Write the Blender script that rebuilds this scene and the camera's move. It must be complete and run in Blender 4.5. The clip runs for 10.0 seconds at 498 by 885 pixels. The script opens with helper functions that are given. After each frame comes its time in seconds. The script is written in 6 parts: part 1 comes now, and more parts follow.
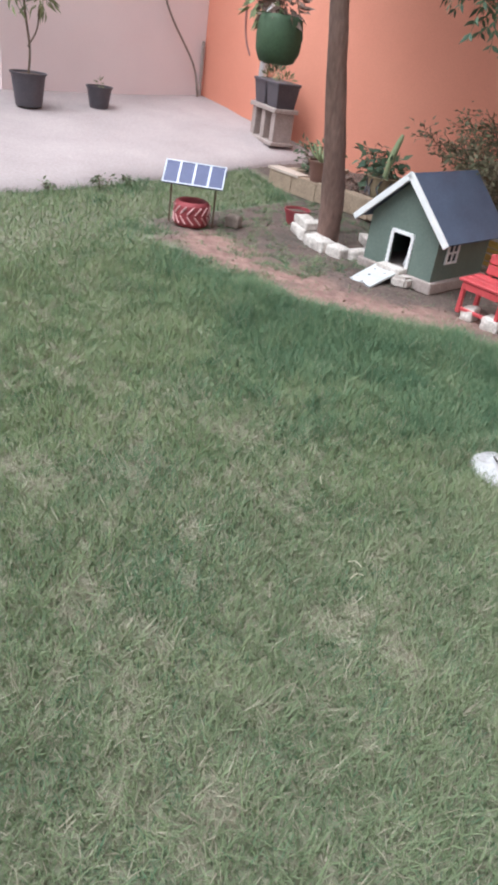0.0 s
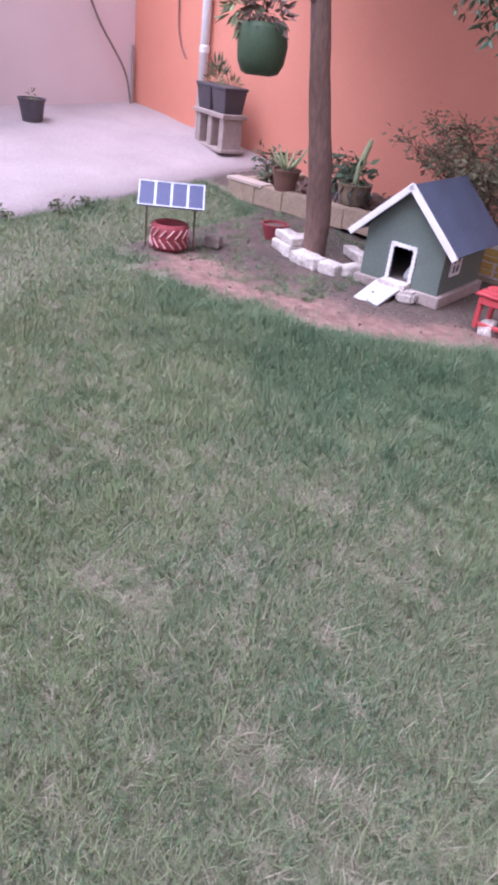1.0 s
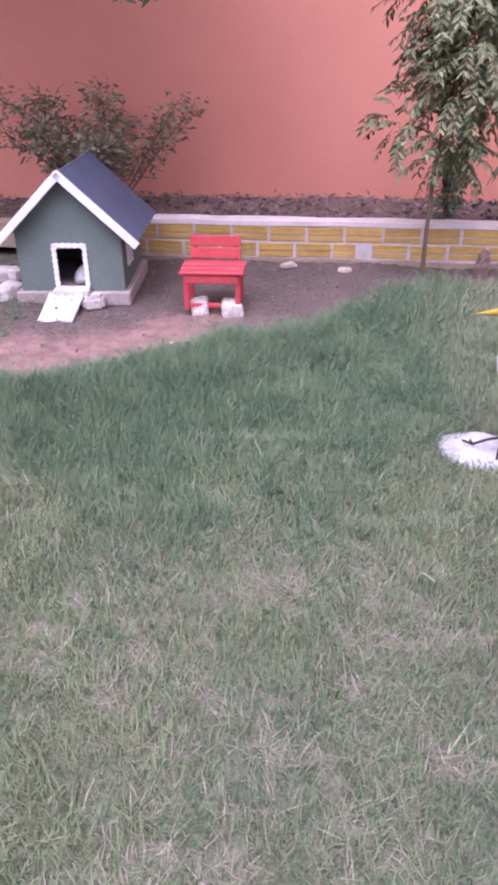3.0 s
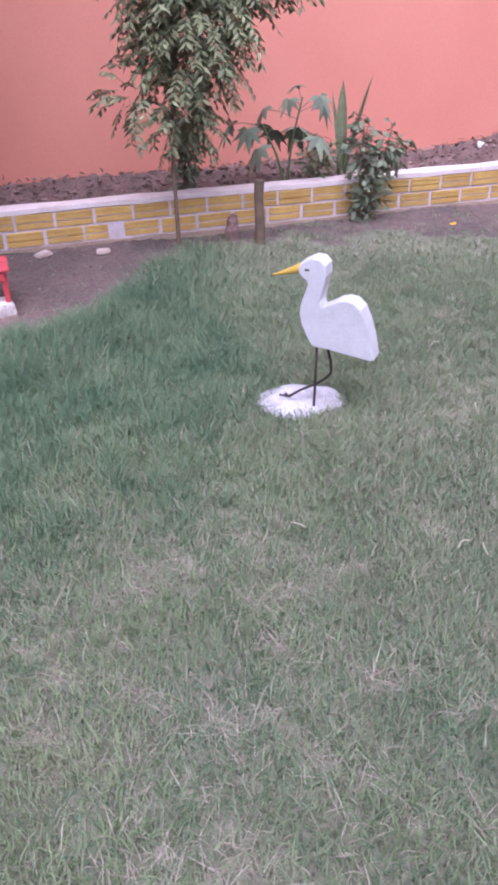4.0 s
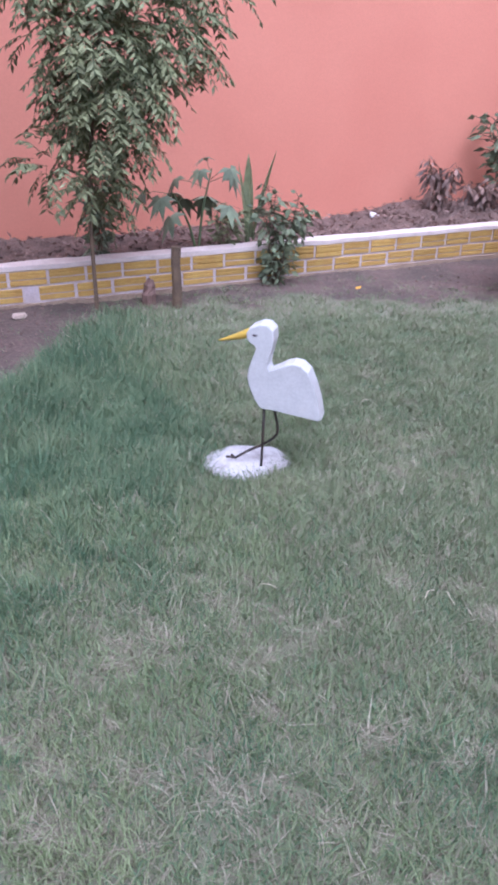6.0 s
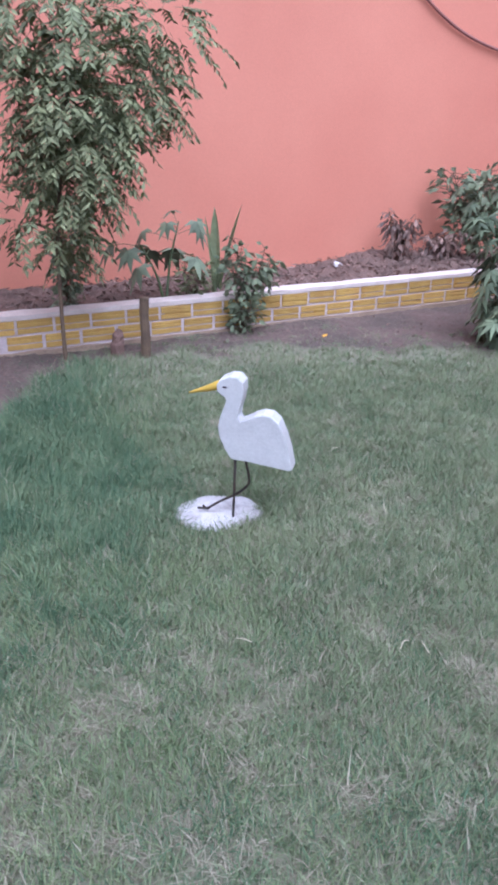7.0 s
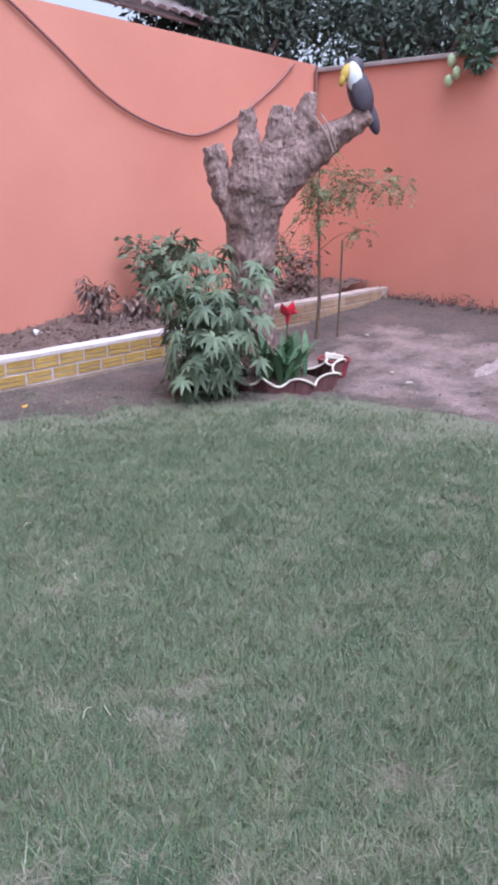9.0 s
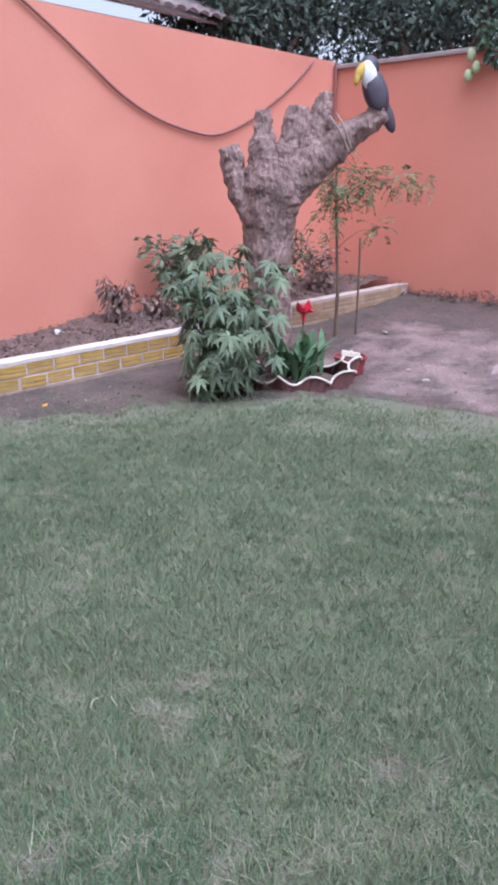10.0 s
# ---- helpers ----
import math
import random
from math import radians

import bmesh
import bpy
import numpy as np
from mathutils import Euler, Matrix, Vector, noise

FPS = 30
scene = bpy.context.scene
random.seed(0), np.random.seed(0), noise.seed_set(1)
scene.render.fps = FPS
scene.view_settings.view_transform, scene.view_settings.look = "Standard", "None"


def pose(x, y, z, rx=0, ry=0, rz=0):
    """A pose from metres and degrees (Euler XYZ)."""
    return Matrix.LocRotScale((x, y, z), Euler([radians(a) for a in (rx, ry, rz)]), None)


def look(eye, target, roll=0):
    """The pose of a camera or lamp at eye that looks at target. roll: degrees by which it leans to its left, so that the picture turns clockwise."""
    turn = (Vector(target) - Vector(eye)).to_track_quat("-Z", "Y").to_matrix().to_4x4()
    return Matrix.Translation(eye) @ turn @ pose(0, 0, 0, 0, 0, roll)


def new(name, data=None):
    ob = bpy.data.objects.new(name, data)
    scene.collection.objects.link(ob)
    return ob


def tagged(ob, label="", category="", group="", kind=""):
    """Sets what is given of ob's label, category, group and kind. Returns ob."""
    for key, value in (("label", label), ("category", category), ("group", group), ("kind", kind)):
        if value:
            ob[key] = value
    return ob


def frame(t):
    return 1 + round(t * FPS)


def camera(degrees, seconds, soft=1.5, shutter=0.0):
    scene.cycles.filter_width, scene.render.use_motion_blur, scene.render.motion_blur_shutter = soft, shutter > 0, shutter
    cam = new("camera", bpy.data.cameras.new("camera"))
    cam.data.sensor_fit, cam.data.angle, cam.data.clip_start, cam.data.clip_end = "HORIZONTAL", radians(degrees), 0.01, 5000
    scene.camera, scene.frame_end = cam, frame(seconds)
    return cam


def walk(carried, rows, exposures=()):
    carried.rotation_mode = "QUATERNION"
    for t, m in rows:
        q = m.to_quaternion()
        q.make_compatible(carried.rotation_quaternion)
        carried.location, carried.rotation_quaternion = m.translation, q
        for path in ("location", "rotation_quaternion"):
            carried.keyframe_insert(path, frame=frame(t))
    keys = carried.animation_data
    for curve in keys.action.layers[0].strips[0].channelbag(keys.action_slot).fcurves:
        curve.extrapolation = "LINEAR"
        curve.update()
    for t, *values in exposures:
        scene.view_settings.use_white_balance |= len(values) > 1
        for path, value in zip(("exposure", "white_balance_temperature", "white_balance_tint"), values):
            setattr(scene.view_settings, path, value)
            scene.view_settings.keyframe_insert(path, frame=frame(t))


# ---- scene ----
cam = camera(38.0, 10.0, soft=3.6)
PATH = [
    (0, (1.243, -2.603, 1.584), (-0.037, -1.446, 0.573), 8.8),
    (0.2, (1.099, -2.642, 1.583), (-0.196, -1.501, 0.574), 8.44),
    (0.3, (1.028, -2.662, 1.583), (-0.273, -1.527, 0.572), 8.26),
    (0.4, (0.956, -2.681, 1.582), (-0.339, -1.529, 0.584), 8.08),
    (0.5, (0.884, -2.701, 1.582), (-0.386, -1.489, 0.624), 7.9),
    (0.6, (0.799, -2.743, 1.581), (-0.466, -1.495, 0.663), 7.1),
    (0.7, (0.706, -2.763, 1.585), (-0.483, -1.513, 0.572), 7.9),
    (0.8, (0.616, -2.777, 1.592), (-0.57, -1.507, 0.602), 6.6),
    (1, (0.469, -2.805, 1.597), (-0.661, -1.491, 0.598), 7.2),
    (1.2, (0.302, -2.796, 1.582), (-0.807, -1.467, 0.581), 6.1),
    (1.5, (0.061, -2.731, 1.543), (-0.998, -1.372, 0.528), 3.8),
    (1.7, (-0.042, -2.691, 1.544), (-1.057, -1.315, 0.507), 2.2),
    (2, (-0.198, -2.606, 1.553), (-1.083, -1.151, 0.504), 2.2),
    (2.2, (-0.341, -2.562, 1.528), (-1.086, -0.996, 0.532), -1.57),
    (2.3, (-0.408, -2.554, 1.507), (-1.037, -0.934, 0.517), -1.79),
    (2.5, (-0.533, -2.545, 1.488), (-0.985, -0.892, 0.457), -3.7),
    (2.8, (-0.657, -2.493, 1.449), (-0.918, -0.76, 0.484), -2.31),
    (3, (-0.699, -2.465, 1.44), (-0.881, -0.731, 0.46), -0.2),
    (3.2, (-0.735, -2.453, 1.417), (-0.76, -0.735, 0.394), 0.6),
    (4.3, (-1.126, -2.452, 1.474), (-0.542, -0.864, 0.407), -2.0),
    (4.5, (-1.209, -2.435, 1.472), (-0.567, -0.889, 0.377), -1.5),
    (5, (-1.283, -2.422, 1.471), (-0.555, -0.911, 0.381), -0.2),
    (5.2, (-1.275, -2.424, 1.47), (-0.516, -0.891, 0.433), 0.4),
    (6.3, (-1.218, -2.357, 1.507), (-0.407, -0.746, 0.644), 1.5),
    (6.5, (-1.216, -2.351, 1.511), (-0.371, -0.736, 0.688), 1.8),
    (7, (-1.233, -2.367, 1.525), (-0.35, -0.759, 0.727), 1.1),
    (7.2, (-1.229, -2.379, 1.532), (-0.327, -0.762, 0.775), 0.58),
    (7.5, (-1.222, -2.398, 1.543), (-0.278, -0.81, 0.777), -0.2),
    (8, (-1.14, -2.454, 1.572), (-0.02, -0.957, 0.861), -1.1),
    (8.2, (-1.133, -2.495, 1.594), (0.087, -1.058, 0.924), -0.99),
    (8.5, (-1.101, -2.559, 1.615), (0.218, -1.198, 0.977), -0.5),
    (9, (-1.047, -2.636, 1.641), (0.393, -1.411, 0.989), 0.9),
    (9.5, (-0.997, -2.675, 1.647), (0.44, -1.467, 0.957), -0.2),
    (10, (-1.038, -2.738, 1.681), (0.352, -1.462, 1.017), 0.1),
]
EXPOSURES = [(0.0, 0.97, 5950, 3), (0.5, 1.01, 5680, 19), (1.0, 1.02, 5560, 30), (2.0, 1.05, 5580, 34), (2.5, 1.09, 5600, 40), (3.2, 1.12, 5620, 40), (4.5, 0.90, 5320, 29), (5.5, 0.87, 5280, 26), (7.0, 0.82, 5160, 18), (8.0, 0.78, 5200, 17), (10.0, 0.77, 5240, 16)]
walk(cam, [(t, look(eye, target, roll)) for t, eye, target, roll in PATH], EXPOSURES)

# ---- light: a bright overcast evening sky ----
world = bpy.data.worlds.new("sky")
scene.world = world
world.use_nodes = True
wn = world.node_tree.nodes
sky = wn.new("ShaderNodeTexSky")
sky.sky_type, sky.sun_disc = "NISHITA", False
sky.sun_elevation, sky.sun_rotation = radians(65), radians(198)
sky.air_density, sky.dust_density, sky.ozone_density = 1.0, 4.0, 1.5
wn["Background"].inputs["Strength"].default_value = 0.13
pale = wn.new("ShaderNodeHueSaturation")
pale.inputs["Saturation"].default_value = 0.08
world.node_tree.links.new(sky.outputs[0], pale.inputs["Color"])
world.node_tree.links.new(pale.outputs["Color"], wn["Background"].inputs["Color"])
sun = new("sun", bpy.data.lights.new("sun", "SUN"))
sun.data.energy, sun.data.angle, sun.data.color = 1.7, radians(60), (1.0, 0.96, 1.0)
sun.matrix_world = look((-1.3, -3.9, 8.7), (0, 0, 0))

# ---- materials ----
def material(name, base, second=None, rough=0.8, scale=8.0, fine=60.0, amount=0.35, bump=0.15, island=0.0, obj=0.0, metal=0.0, mid=0.5, spread=0.2, bump_dist=0.01, stretch=1.0):
    """A surface of two tones: broad patches and fine grain, with relief."""
    m = bpy.data.materials.new(name)
    m.use_nodes = True
    nt = m.node_tree
    N, L = nt.nodes, nt.links
    bsdf = N["Principled BSDF"]
    bsdf.inputs["Roughness"].default_value, bsdf.inputs["Metallic"].default_value = rough, metal
    second = second or tuple(c * 0.6 for c in base)
    big = N.new("ShaderNodeTexNoise")
    big.inputs["Scale"].default_value, big.inputs["Detail"].default_value = scale, 6
    small = N.new("ShaderNodeTexNoise")
    small.inputs["Scale"].default_value, small.inputs["Detail"].default_value = fine, 4
    geo = N.new("ShaderNodeNewGeometry")
    grain = N.new("ShaderNodeMapping")
    grain.inputs["Scale"].default_value = (1, 1, stretch)
    L.new(geo.outputs["Position"], grain.inputs["Vector"])
    for n in (big, small):
        L.new(grain.outputs["Vector"], n.inputs["Vector"])
    ramp = N.new("ShaderNodeMapRange")
    ramp.inputs["From Min"].default_value, ramp.inputs["From Max"].default_value = mid - spread, mid + spread
    L.new(big.outputs["Fac"], ramp.inputs["Value"])
    mix = N.new("ShaderNodeMix")
    mix.data_type = "RGBA"
    mix.inputs["A"].default_value, mix.inputs["B"].default_value = (*base, 1), (*second, 1)
    L.new(ramp.outputs["Result"], mix.inputs["Factor"])
    hsv = N.new("ShaderNodeHueSaturation")
    L.new(mix.outputs["Result"], hsv.inputs["Color"])
    val = N.new("ShaderNodeMapRange")
    val.inputs["From Min"].default_value, val.inputs["From Max"].default_value = 0.25, 0.75
    val.inputs["To Min"].default_value, val.inputs["To Max"].default_value = 1 - amount, 1 + amount
    L.new(small.outputs["Fac"], val.inputs["Value"])
    last = val.outputs["Result"]
    for source, width in (("Random Per Island", island), ("Random", obj)):
        if width:
            node = geo if source != "Random" else N.new("ShaderNodeObjectInfo")
            r = N.new("ShaderNodeMapRange")
            r.inputs["To Min"].default_value, r.inputs["To Max"].default_value = 1 - width, 1 + width
            L.new(node.outputs[source], r.inputs["Value"])
            mul = N.new("ShaderNodeMath")
            mul.operation = "MULTIPLY"
            L.new(last, mul.inputs[0])
            L.new(r.outputs["Result"], mul.inputs[1])
            last = mul.outputs[0]
    L.new(last, hsv.inputs["Value"])
    L.new(hsv.outputs["Color"], bsdf.inputs["Base Color"])
    if bump:
        b = N.new("ShaderNodeBump")
        b.inputs["Strength"].default_value, b.inputs["Distance"].default_value = bump, bump_dist
        L.new(small.outputs["Fac"], b.inputs["Height"])
        L.new(b.outputs["Normal"], bsdf.inputs["Normal"])
    return m


def foliage(name, base, second, island=0.35, scale=3.0, rough=0.6, translucent=0.25):
    m = material(name, base, second, rough, scale, 30.0, 0.15, 0.0, island)
    m.node_tree.nodes["Principled BSDF"].inputs["Specular IOR Level"].default_value = 0.3
    return m


M_ORANGE = material("orange_paint", (0.69, 0.282, 0.194), (0.62, 0.237, 0.162), 0.75, 0.7, 90.0, 0.05, 0.12)
M_WHITEWALL = material("white_paint_wall", (0.80, 0.665, 0.66), (0.74, 0.61, 0.61), 0.8, 0.9, 70.0, 0.04, 0.1)
M_CONCRETE = material("patio_concrete", (0.40, 0.335, 0.335), (0.32, 0.265, 0.265), 0.85, 1.3, 40.0, 0.12, 0.2)
M_SOIL = material("soil", (0.185, 0.120, 0.098), (0.108, 0.074, 0.062), 0.95, 5.0, 50.0, 0.5, 0.8, bump_dist=0.03)
M_YELLOW = material("yellow_brick", (0.52, 0.345, 0.095), (0.42, 0.255, 0.07), 0.75, 9.0, 80.0, 0.15, 0.25, obj=0.12)
M_WORN = material("faded_tan_brick", (0.42, 0.29, 0.19), (0.33, 0.21, 0.12), 0.85, 7.0, 70.0, 0.2, 0.3, obj=0.15)
M_MORTAR = material("pale_mortar", (0.62, 0.55, 0.58), (0.50, 0.42, 0.42), 0.9, 12.0, 90.0, 0.2, 0.4)
M_TANBLOCK = material("tan_block", (0.36, 0.27, 0.195), (0.28, 0.205, 0.15), 0.9, 8.0, 60.0, 0.25, 0.4)
M_TANCAP = material("worn_tan_cap", (0.55, 0.45, 0.39), (0.42, 0.33, 0.28), 0.85, 7.0, 60.0, 0.15, 0.2)
M_CAP = material("white_cap", (0.72, 0.64, 0.60), (0.60, 0.51, 0.475), 0.8, 7.0, 60.0, 0.1, 0.2)
M_WHITE = material("white_paint", (0.80, 0.79, 0.80), (0.72, 0.71, 0.72), 0.6, 14.0, 120.0, 0.05, 0.1)
M_FIGURE = material("weathered_white_paint", (0.56, 0.56, 0.565), (0.48, 0.48, 0.49), 0.55, 11.0, 90.0, 0.07, 0.15)
M_CREAM = material("cream_paint", (0.80, 0.72, 0.60), (0.66, 0.58, 0.48), 0.7, 20.0, 90.0, 0.1, 0.1)
M_GREENPAINT = material("green_painted_wood", (0.142, 0.180, 0.155), (0.120, 0.155, 0.134), 0.7, 6.0, 60.0, 0.1, 0.15)
M_SLATE = material("slate_painted_metal", (0.105, 0.105, 0.145), (0.085, 0.085, 0.12), 0.5, 5.0, 60.0, 0.08, 0.05)
M_ROOFBLUE = material("blue_grey_roof", (0.085, 0.115, 0.18), (0.07, 0.095, 0.15), 0.65, 5.0, 50.0, 0.1, 0.15)
M_DARK = material("dark_interior", (0.05, 0.05, 0.055), None, 0.9)
M_RED = material("red_paint", (0.53, 0.07, 0.08), (0.44, 0.052, 0.06), 0.55, 12.0, 70.0, 0.12, 0.15)
M_REDTYRE = material("red_tyre_paint", (0.30, 0.05, 0.06), (0.23, 0.04, 0.048), 0.7, 12.0, 70.0, 0.2, 0.2)
M_STAINED = material("stained_white_paint", (0.47, 0.45, 0.46), (0.25, 0.225, 0.225), 0.85, 11.0, 60.0, 0.12, 0.3, mid=0.62, spread=0.1)
M_PINK = material("faded_pink_paint", (0.62, 0.38, 0.38), (0.50, 0.25, 0.25), 0.8, 18.0, 70.0, 0.2, 0.1)
M_STONE = material("whitewashed_stone", (0.68, 0.62, 0.58), (0.42, 0.36, 0.33), 0.9, 12.0, 70.0, 0.3, 0.6, mid=0.54)
M_GREYBASE = material("grey_slab", (0.40, 0.33, 0.31), (0.30, 0.24, 0.22), 0.9, 6.0, 60.0, 0.2, 0.3)
M_BARK = material("brown_bark", (0.225, 0.138, 0.114), (0.165, 0.103, 0.086), 0.9, 6.0, 45.0, 0.28, 0.7, bump_dist=0.02, stretch=0.25)
M_STUMP = material("weathered_stump", (0.35, 0.235, 0.205), (0.225, 0.150, 0.130), 0.95, 7.0, 30.0, 0.40, 1.0, bump_dist=0.05, stretch=0.55, spread=0.16)
M_CUT = material("pale_cut_wood", (0.36, 0.27, 0.22), (0.25, 0.18, 0.15), 0.9, 12.0, 60.0, 0.2, 0.3)
M_TWIG = material("thin_stem", (0.16, 0.11, 0.07), (0.10, 0.07, 0.05), 0.9, 14.0, 80.0, 0.2, 0.2)
M_GREYSTICK = material("weathered_grey_stick", (0.27, 0.21, 0.18), (0.19, 0.15, 0.13), 0.9, 14.0, 80.0, 0.2, 0.2)
M_GREENSTEM = material("green_stem", (0.10, 0.15, 0.06), (0.07, 0.10, 0.05), 0.7, 14.0, 80.0, 0.2, 0.2)
M_BLACKPOT = material("black_plastic_pot", (0.085, 0.075, 0.088), (0.065, 0.056, 0.068), 0.55, 9.0, 60.0, 0.15, 0.1)
M_DARKGREEN = material("dark_green_pot", (0.05, 0.09, 0.045), (0.04, 0.07, 0.035), 0.7, 8.0, 60.0, 0.2, 0.2)
M_TERRA = material("brown_clay_pot", (0.20, 0.10, 0.075), (0.15, 0.075, 0.06), 0.8, 8.0, 60.0, 0.15, 0.2)
M_STRAW = material("dry_straw", (0.52, 0.48, 0.36), (0.40, 0.36, 0.26), 0.8, 20.0, 90.0, 0.1, 0.0)
# A darker, browner red than red_tyre_paint.
M_DULLTYRE = material("dark_red_rubber", (0.17, 0.065, 0.06), (0.12, 0.055, 0.05), 0.85, 7.0, 60.0, 0.3, 0.3)
M_OLIVEPOT = material("olive_brown_rubber", (0.27, 0.205, 0.13), (0.19, 0.145, 0.09), 0.8, 8.0, 60.0, 0.2, 0.2)
M_PANEL = material("solar_cells", (0.058, 0.066, 0.165), (0.048, 0.055, 0.14), 0.45, 20.0, 80.0, 0.1, 0.0)
M_STRIPE = material("silver_strip", (0.62, 0.64, 0.75), None, 0.4, 20.0, 80.0, 0.05, 0.0)
M_METAL = material("dark_steel_rod", (0.05, 0.05, 0.05), (0.09, 0.06, 0.05), 0.5, 30.0, 90.0, 0.2, 0.1, metal=0.6)
M_BEAK = material("yellow_paint", (0.56, 0.38, 0.06), (0.48, 0.31, 0.05), 0.5, 14.0, 80.0, 0.08, 0.1)
M_BLACK = material("black_paint", (0.055, 0.042, 0.058), (0.075, 0.06, 0.075), 0.5, 14.0, 80.0, 0.15, 0.1)
M_HOSE = material("brown_hose", (0.30, 0.135, 0.12), (0.235, 0.105, 0.095), 0.6, 14.0, 60.0, 0.1, 0.0)
M_ROOFTILE = material("grey_clay_tile", (0.52, 0.42, 0.40), (0.38, 0.30, 0.29), 0.9, 4.0, 40.0, 0.2, 0.3)
L_NEEM = foliage("neem_leaf", (0.160, 0.185, 0.096), (0.235, 0.253, 0.128))
L_DARK = foliage("dark_leaf", (0.081, 0.125, 0.088), (0.125, 0.175, 0.100))
# Darker leaf tone for the far crowns; their shade is in the colour.
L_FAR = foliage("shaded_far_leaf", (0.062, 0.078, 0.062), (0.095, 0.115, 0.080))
L_CASSAVA = foliage("cassava_leaf", (0.095, 0.122, 0.078), (0.155, 0.195, 0.110))
L_BUSH = foliage("bush_leaf", (0.115, 0.145, 0.090), (0.185, 0.215, 0.125))
L_PALE = foliage("pale_cassava_leaf", (0.155, 0.190, 0.130), (0.215, 0.255, 0.160))
L_CANNA = foliage("canna_leaf", (0.085, 0.155, 0.075), (0.14, 0.225, 0.11))
L_SPEAR = foliage("spear_leaf", (0.40, 0.46, 0.27), (0.29, 0.35, 0.19))
L_BROWN = foliage("dry_leaf", (0.235, 0.150, 0.120), (0.140, 0.098, 0.086), 0.5)
L_RED = foliage("reddish_leaf", (0.235, 0.170, 0.120), (0.160, 0.180, 0.100), 0.4)
L_OLIVE = foliage("olive_leaf", (0.20, 0.20, 0.085), (0.13, 0.15, 0.07), 0.45)
L_FLOWER = material("red_petal", (0.72, 0.03, 0.06), (0.6, 0.02, 0.05), 0.5, 20.0, 60.0, 0.1, 0.0)
L_YELLOW = foliage("yellow_leaf", (0.65, 0.36, 0.04), (0.55, 0.28, 0.04))


# ---- mesh helpers ----
def part(name, bm, mat, parent=None, label="", smooth=False):
    """Links a bmesh as one mesh object under a thing or part."""
    me = bpy.data.meshes.new(name)
    bmesh.ops.recalc_face_normals(bm, faces=bm.faces)
    bm.to_mesh(me)
    bm.free()
    if smooth:
        me.polygons.foreach_set("use_smooth", [True] * len(me.polygons))
    me.materials.append(mat)
    ob = new(name, me)
    if parent is not None:
        ob.parent = parent
    if label:
        tagged(ob, label)
    return ob


def thing(name, at, rz, label, category, group="", kind=""):
    ob = new(name)
    ob.matrix_world = pose(*at, 0, 0, rz)
    return tagged(ob, label, category, group, kind)


def cuboid(bm, size, at=(0, 0, 0), rot=(0, 0, 0), bevel=0.0, segs=1):
    got = bmesh.ops.create_cube(bm, size=1, matrix=pose(*at, *rot) @ Matrix.Diagonal((*size, 1)))
    if bevel:
        edges = list({e for v in got["verts"] for e in v.link_edges})
        bmesh.ops.bevel(bm, geom=edges, offset=bevel, segments=segs, affect="EDGES")
    return bm


def box(size, at=(0, 0, 0), rot=(0, 0, 0), bevel=0.0, segs=1):
    return cuboid(bmesh.new(), size, at, rot, bevel, segs)


def rough_up(bm, amount, freq, seed=0):
    off = Vector((seed * 7.3, seed * 3.1, seed * 5.7))
    for v in bm.verts:
        v.co += Vector(noise.noise_vector(v.co * freq + off)) * amount
    return bm


def tube(bm, points, radii, sides=8, closed_ends=True):
    """A round tapered tube through points."""
    pts = [Vector(p) for p in points]
    rings = []
    up = Vector((0.31, 0.17, 0.93)).normalized()
    for i, p in enumerate(pts):
        d = (pts[min(i + 1, len(pts) - 1)] - pts[max(i - 1, 0)]).normalized()
        a = d.cross(up)
        if a.length < 0.05:
            a = d.cross(Vector((1, 0, 0)))
        a.normalize()
        b = d.cross(a)
        r = radii[i] if isinstance(radii, (list, tuple)) else radii
        rings.append([bm.verts.new(p + r * (math.cos(k * math.tau / sides) * a + math.sin(k * math.tau / sides) * b)) for k in range(sides)])
    for r0, r1 in zip(rings, rings[1:]):
        for k in range(sides):
            bm.faces.new((r0[k], r0[(k + 1) % sides], r1[(k + 1) % sides], r1[k]))
    if closed_ends:
        bm.faces.new(rings[0][::-1])
        bm.faces.new(rings[-1])
    return bm


def smooth_path(points, steps=6):
    """Catmull-Rom through points."""
    p = [Vector(q) for q in points]
    p = [2 * p[0] - p[1]] + p + [2 * p[-1] - p[-2]]
    out = []
    for i in range(1, len(p) - 2):
        for s in range(steps):
            t = s / steps
            a, b, c, d = p[i - 1], p[i], p[i + 1], p[i + 2]
            out.append(0.5 * (2 * b + (c - a) * t + (2 * a - 5 * b + 4 * c - d) * t * t + (3 * b - a - 3 * c + d) * t ** 3))
    out.append(p[-2])
    return out


def lathe(bm, profile, sides=24, at=(0, 0, 0), squash=1.0):
    """A turned shape from (radius, height) pairs."""
    rings = []
    for r, z in profile:
        rings.append([bm.verts.new((at[0] + r * math.cos(k * math.tau / sides), at[1] + squash * r * math.sin(k * math.tau / sides), at[2] + z)) for k in range(sides)])
    for r0, r1 in zip(rings, rings[1:]):
        for k in range(sides):
            bm.faces.new((r0[k], r0[(k + 1) % sides], r1[(k + 1) % sides], r1[k]))
    bm.faces.new(rings[0][::-1])
    bm.faces.new(rings[-1])
    return bm


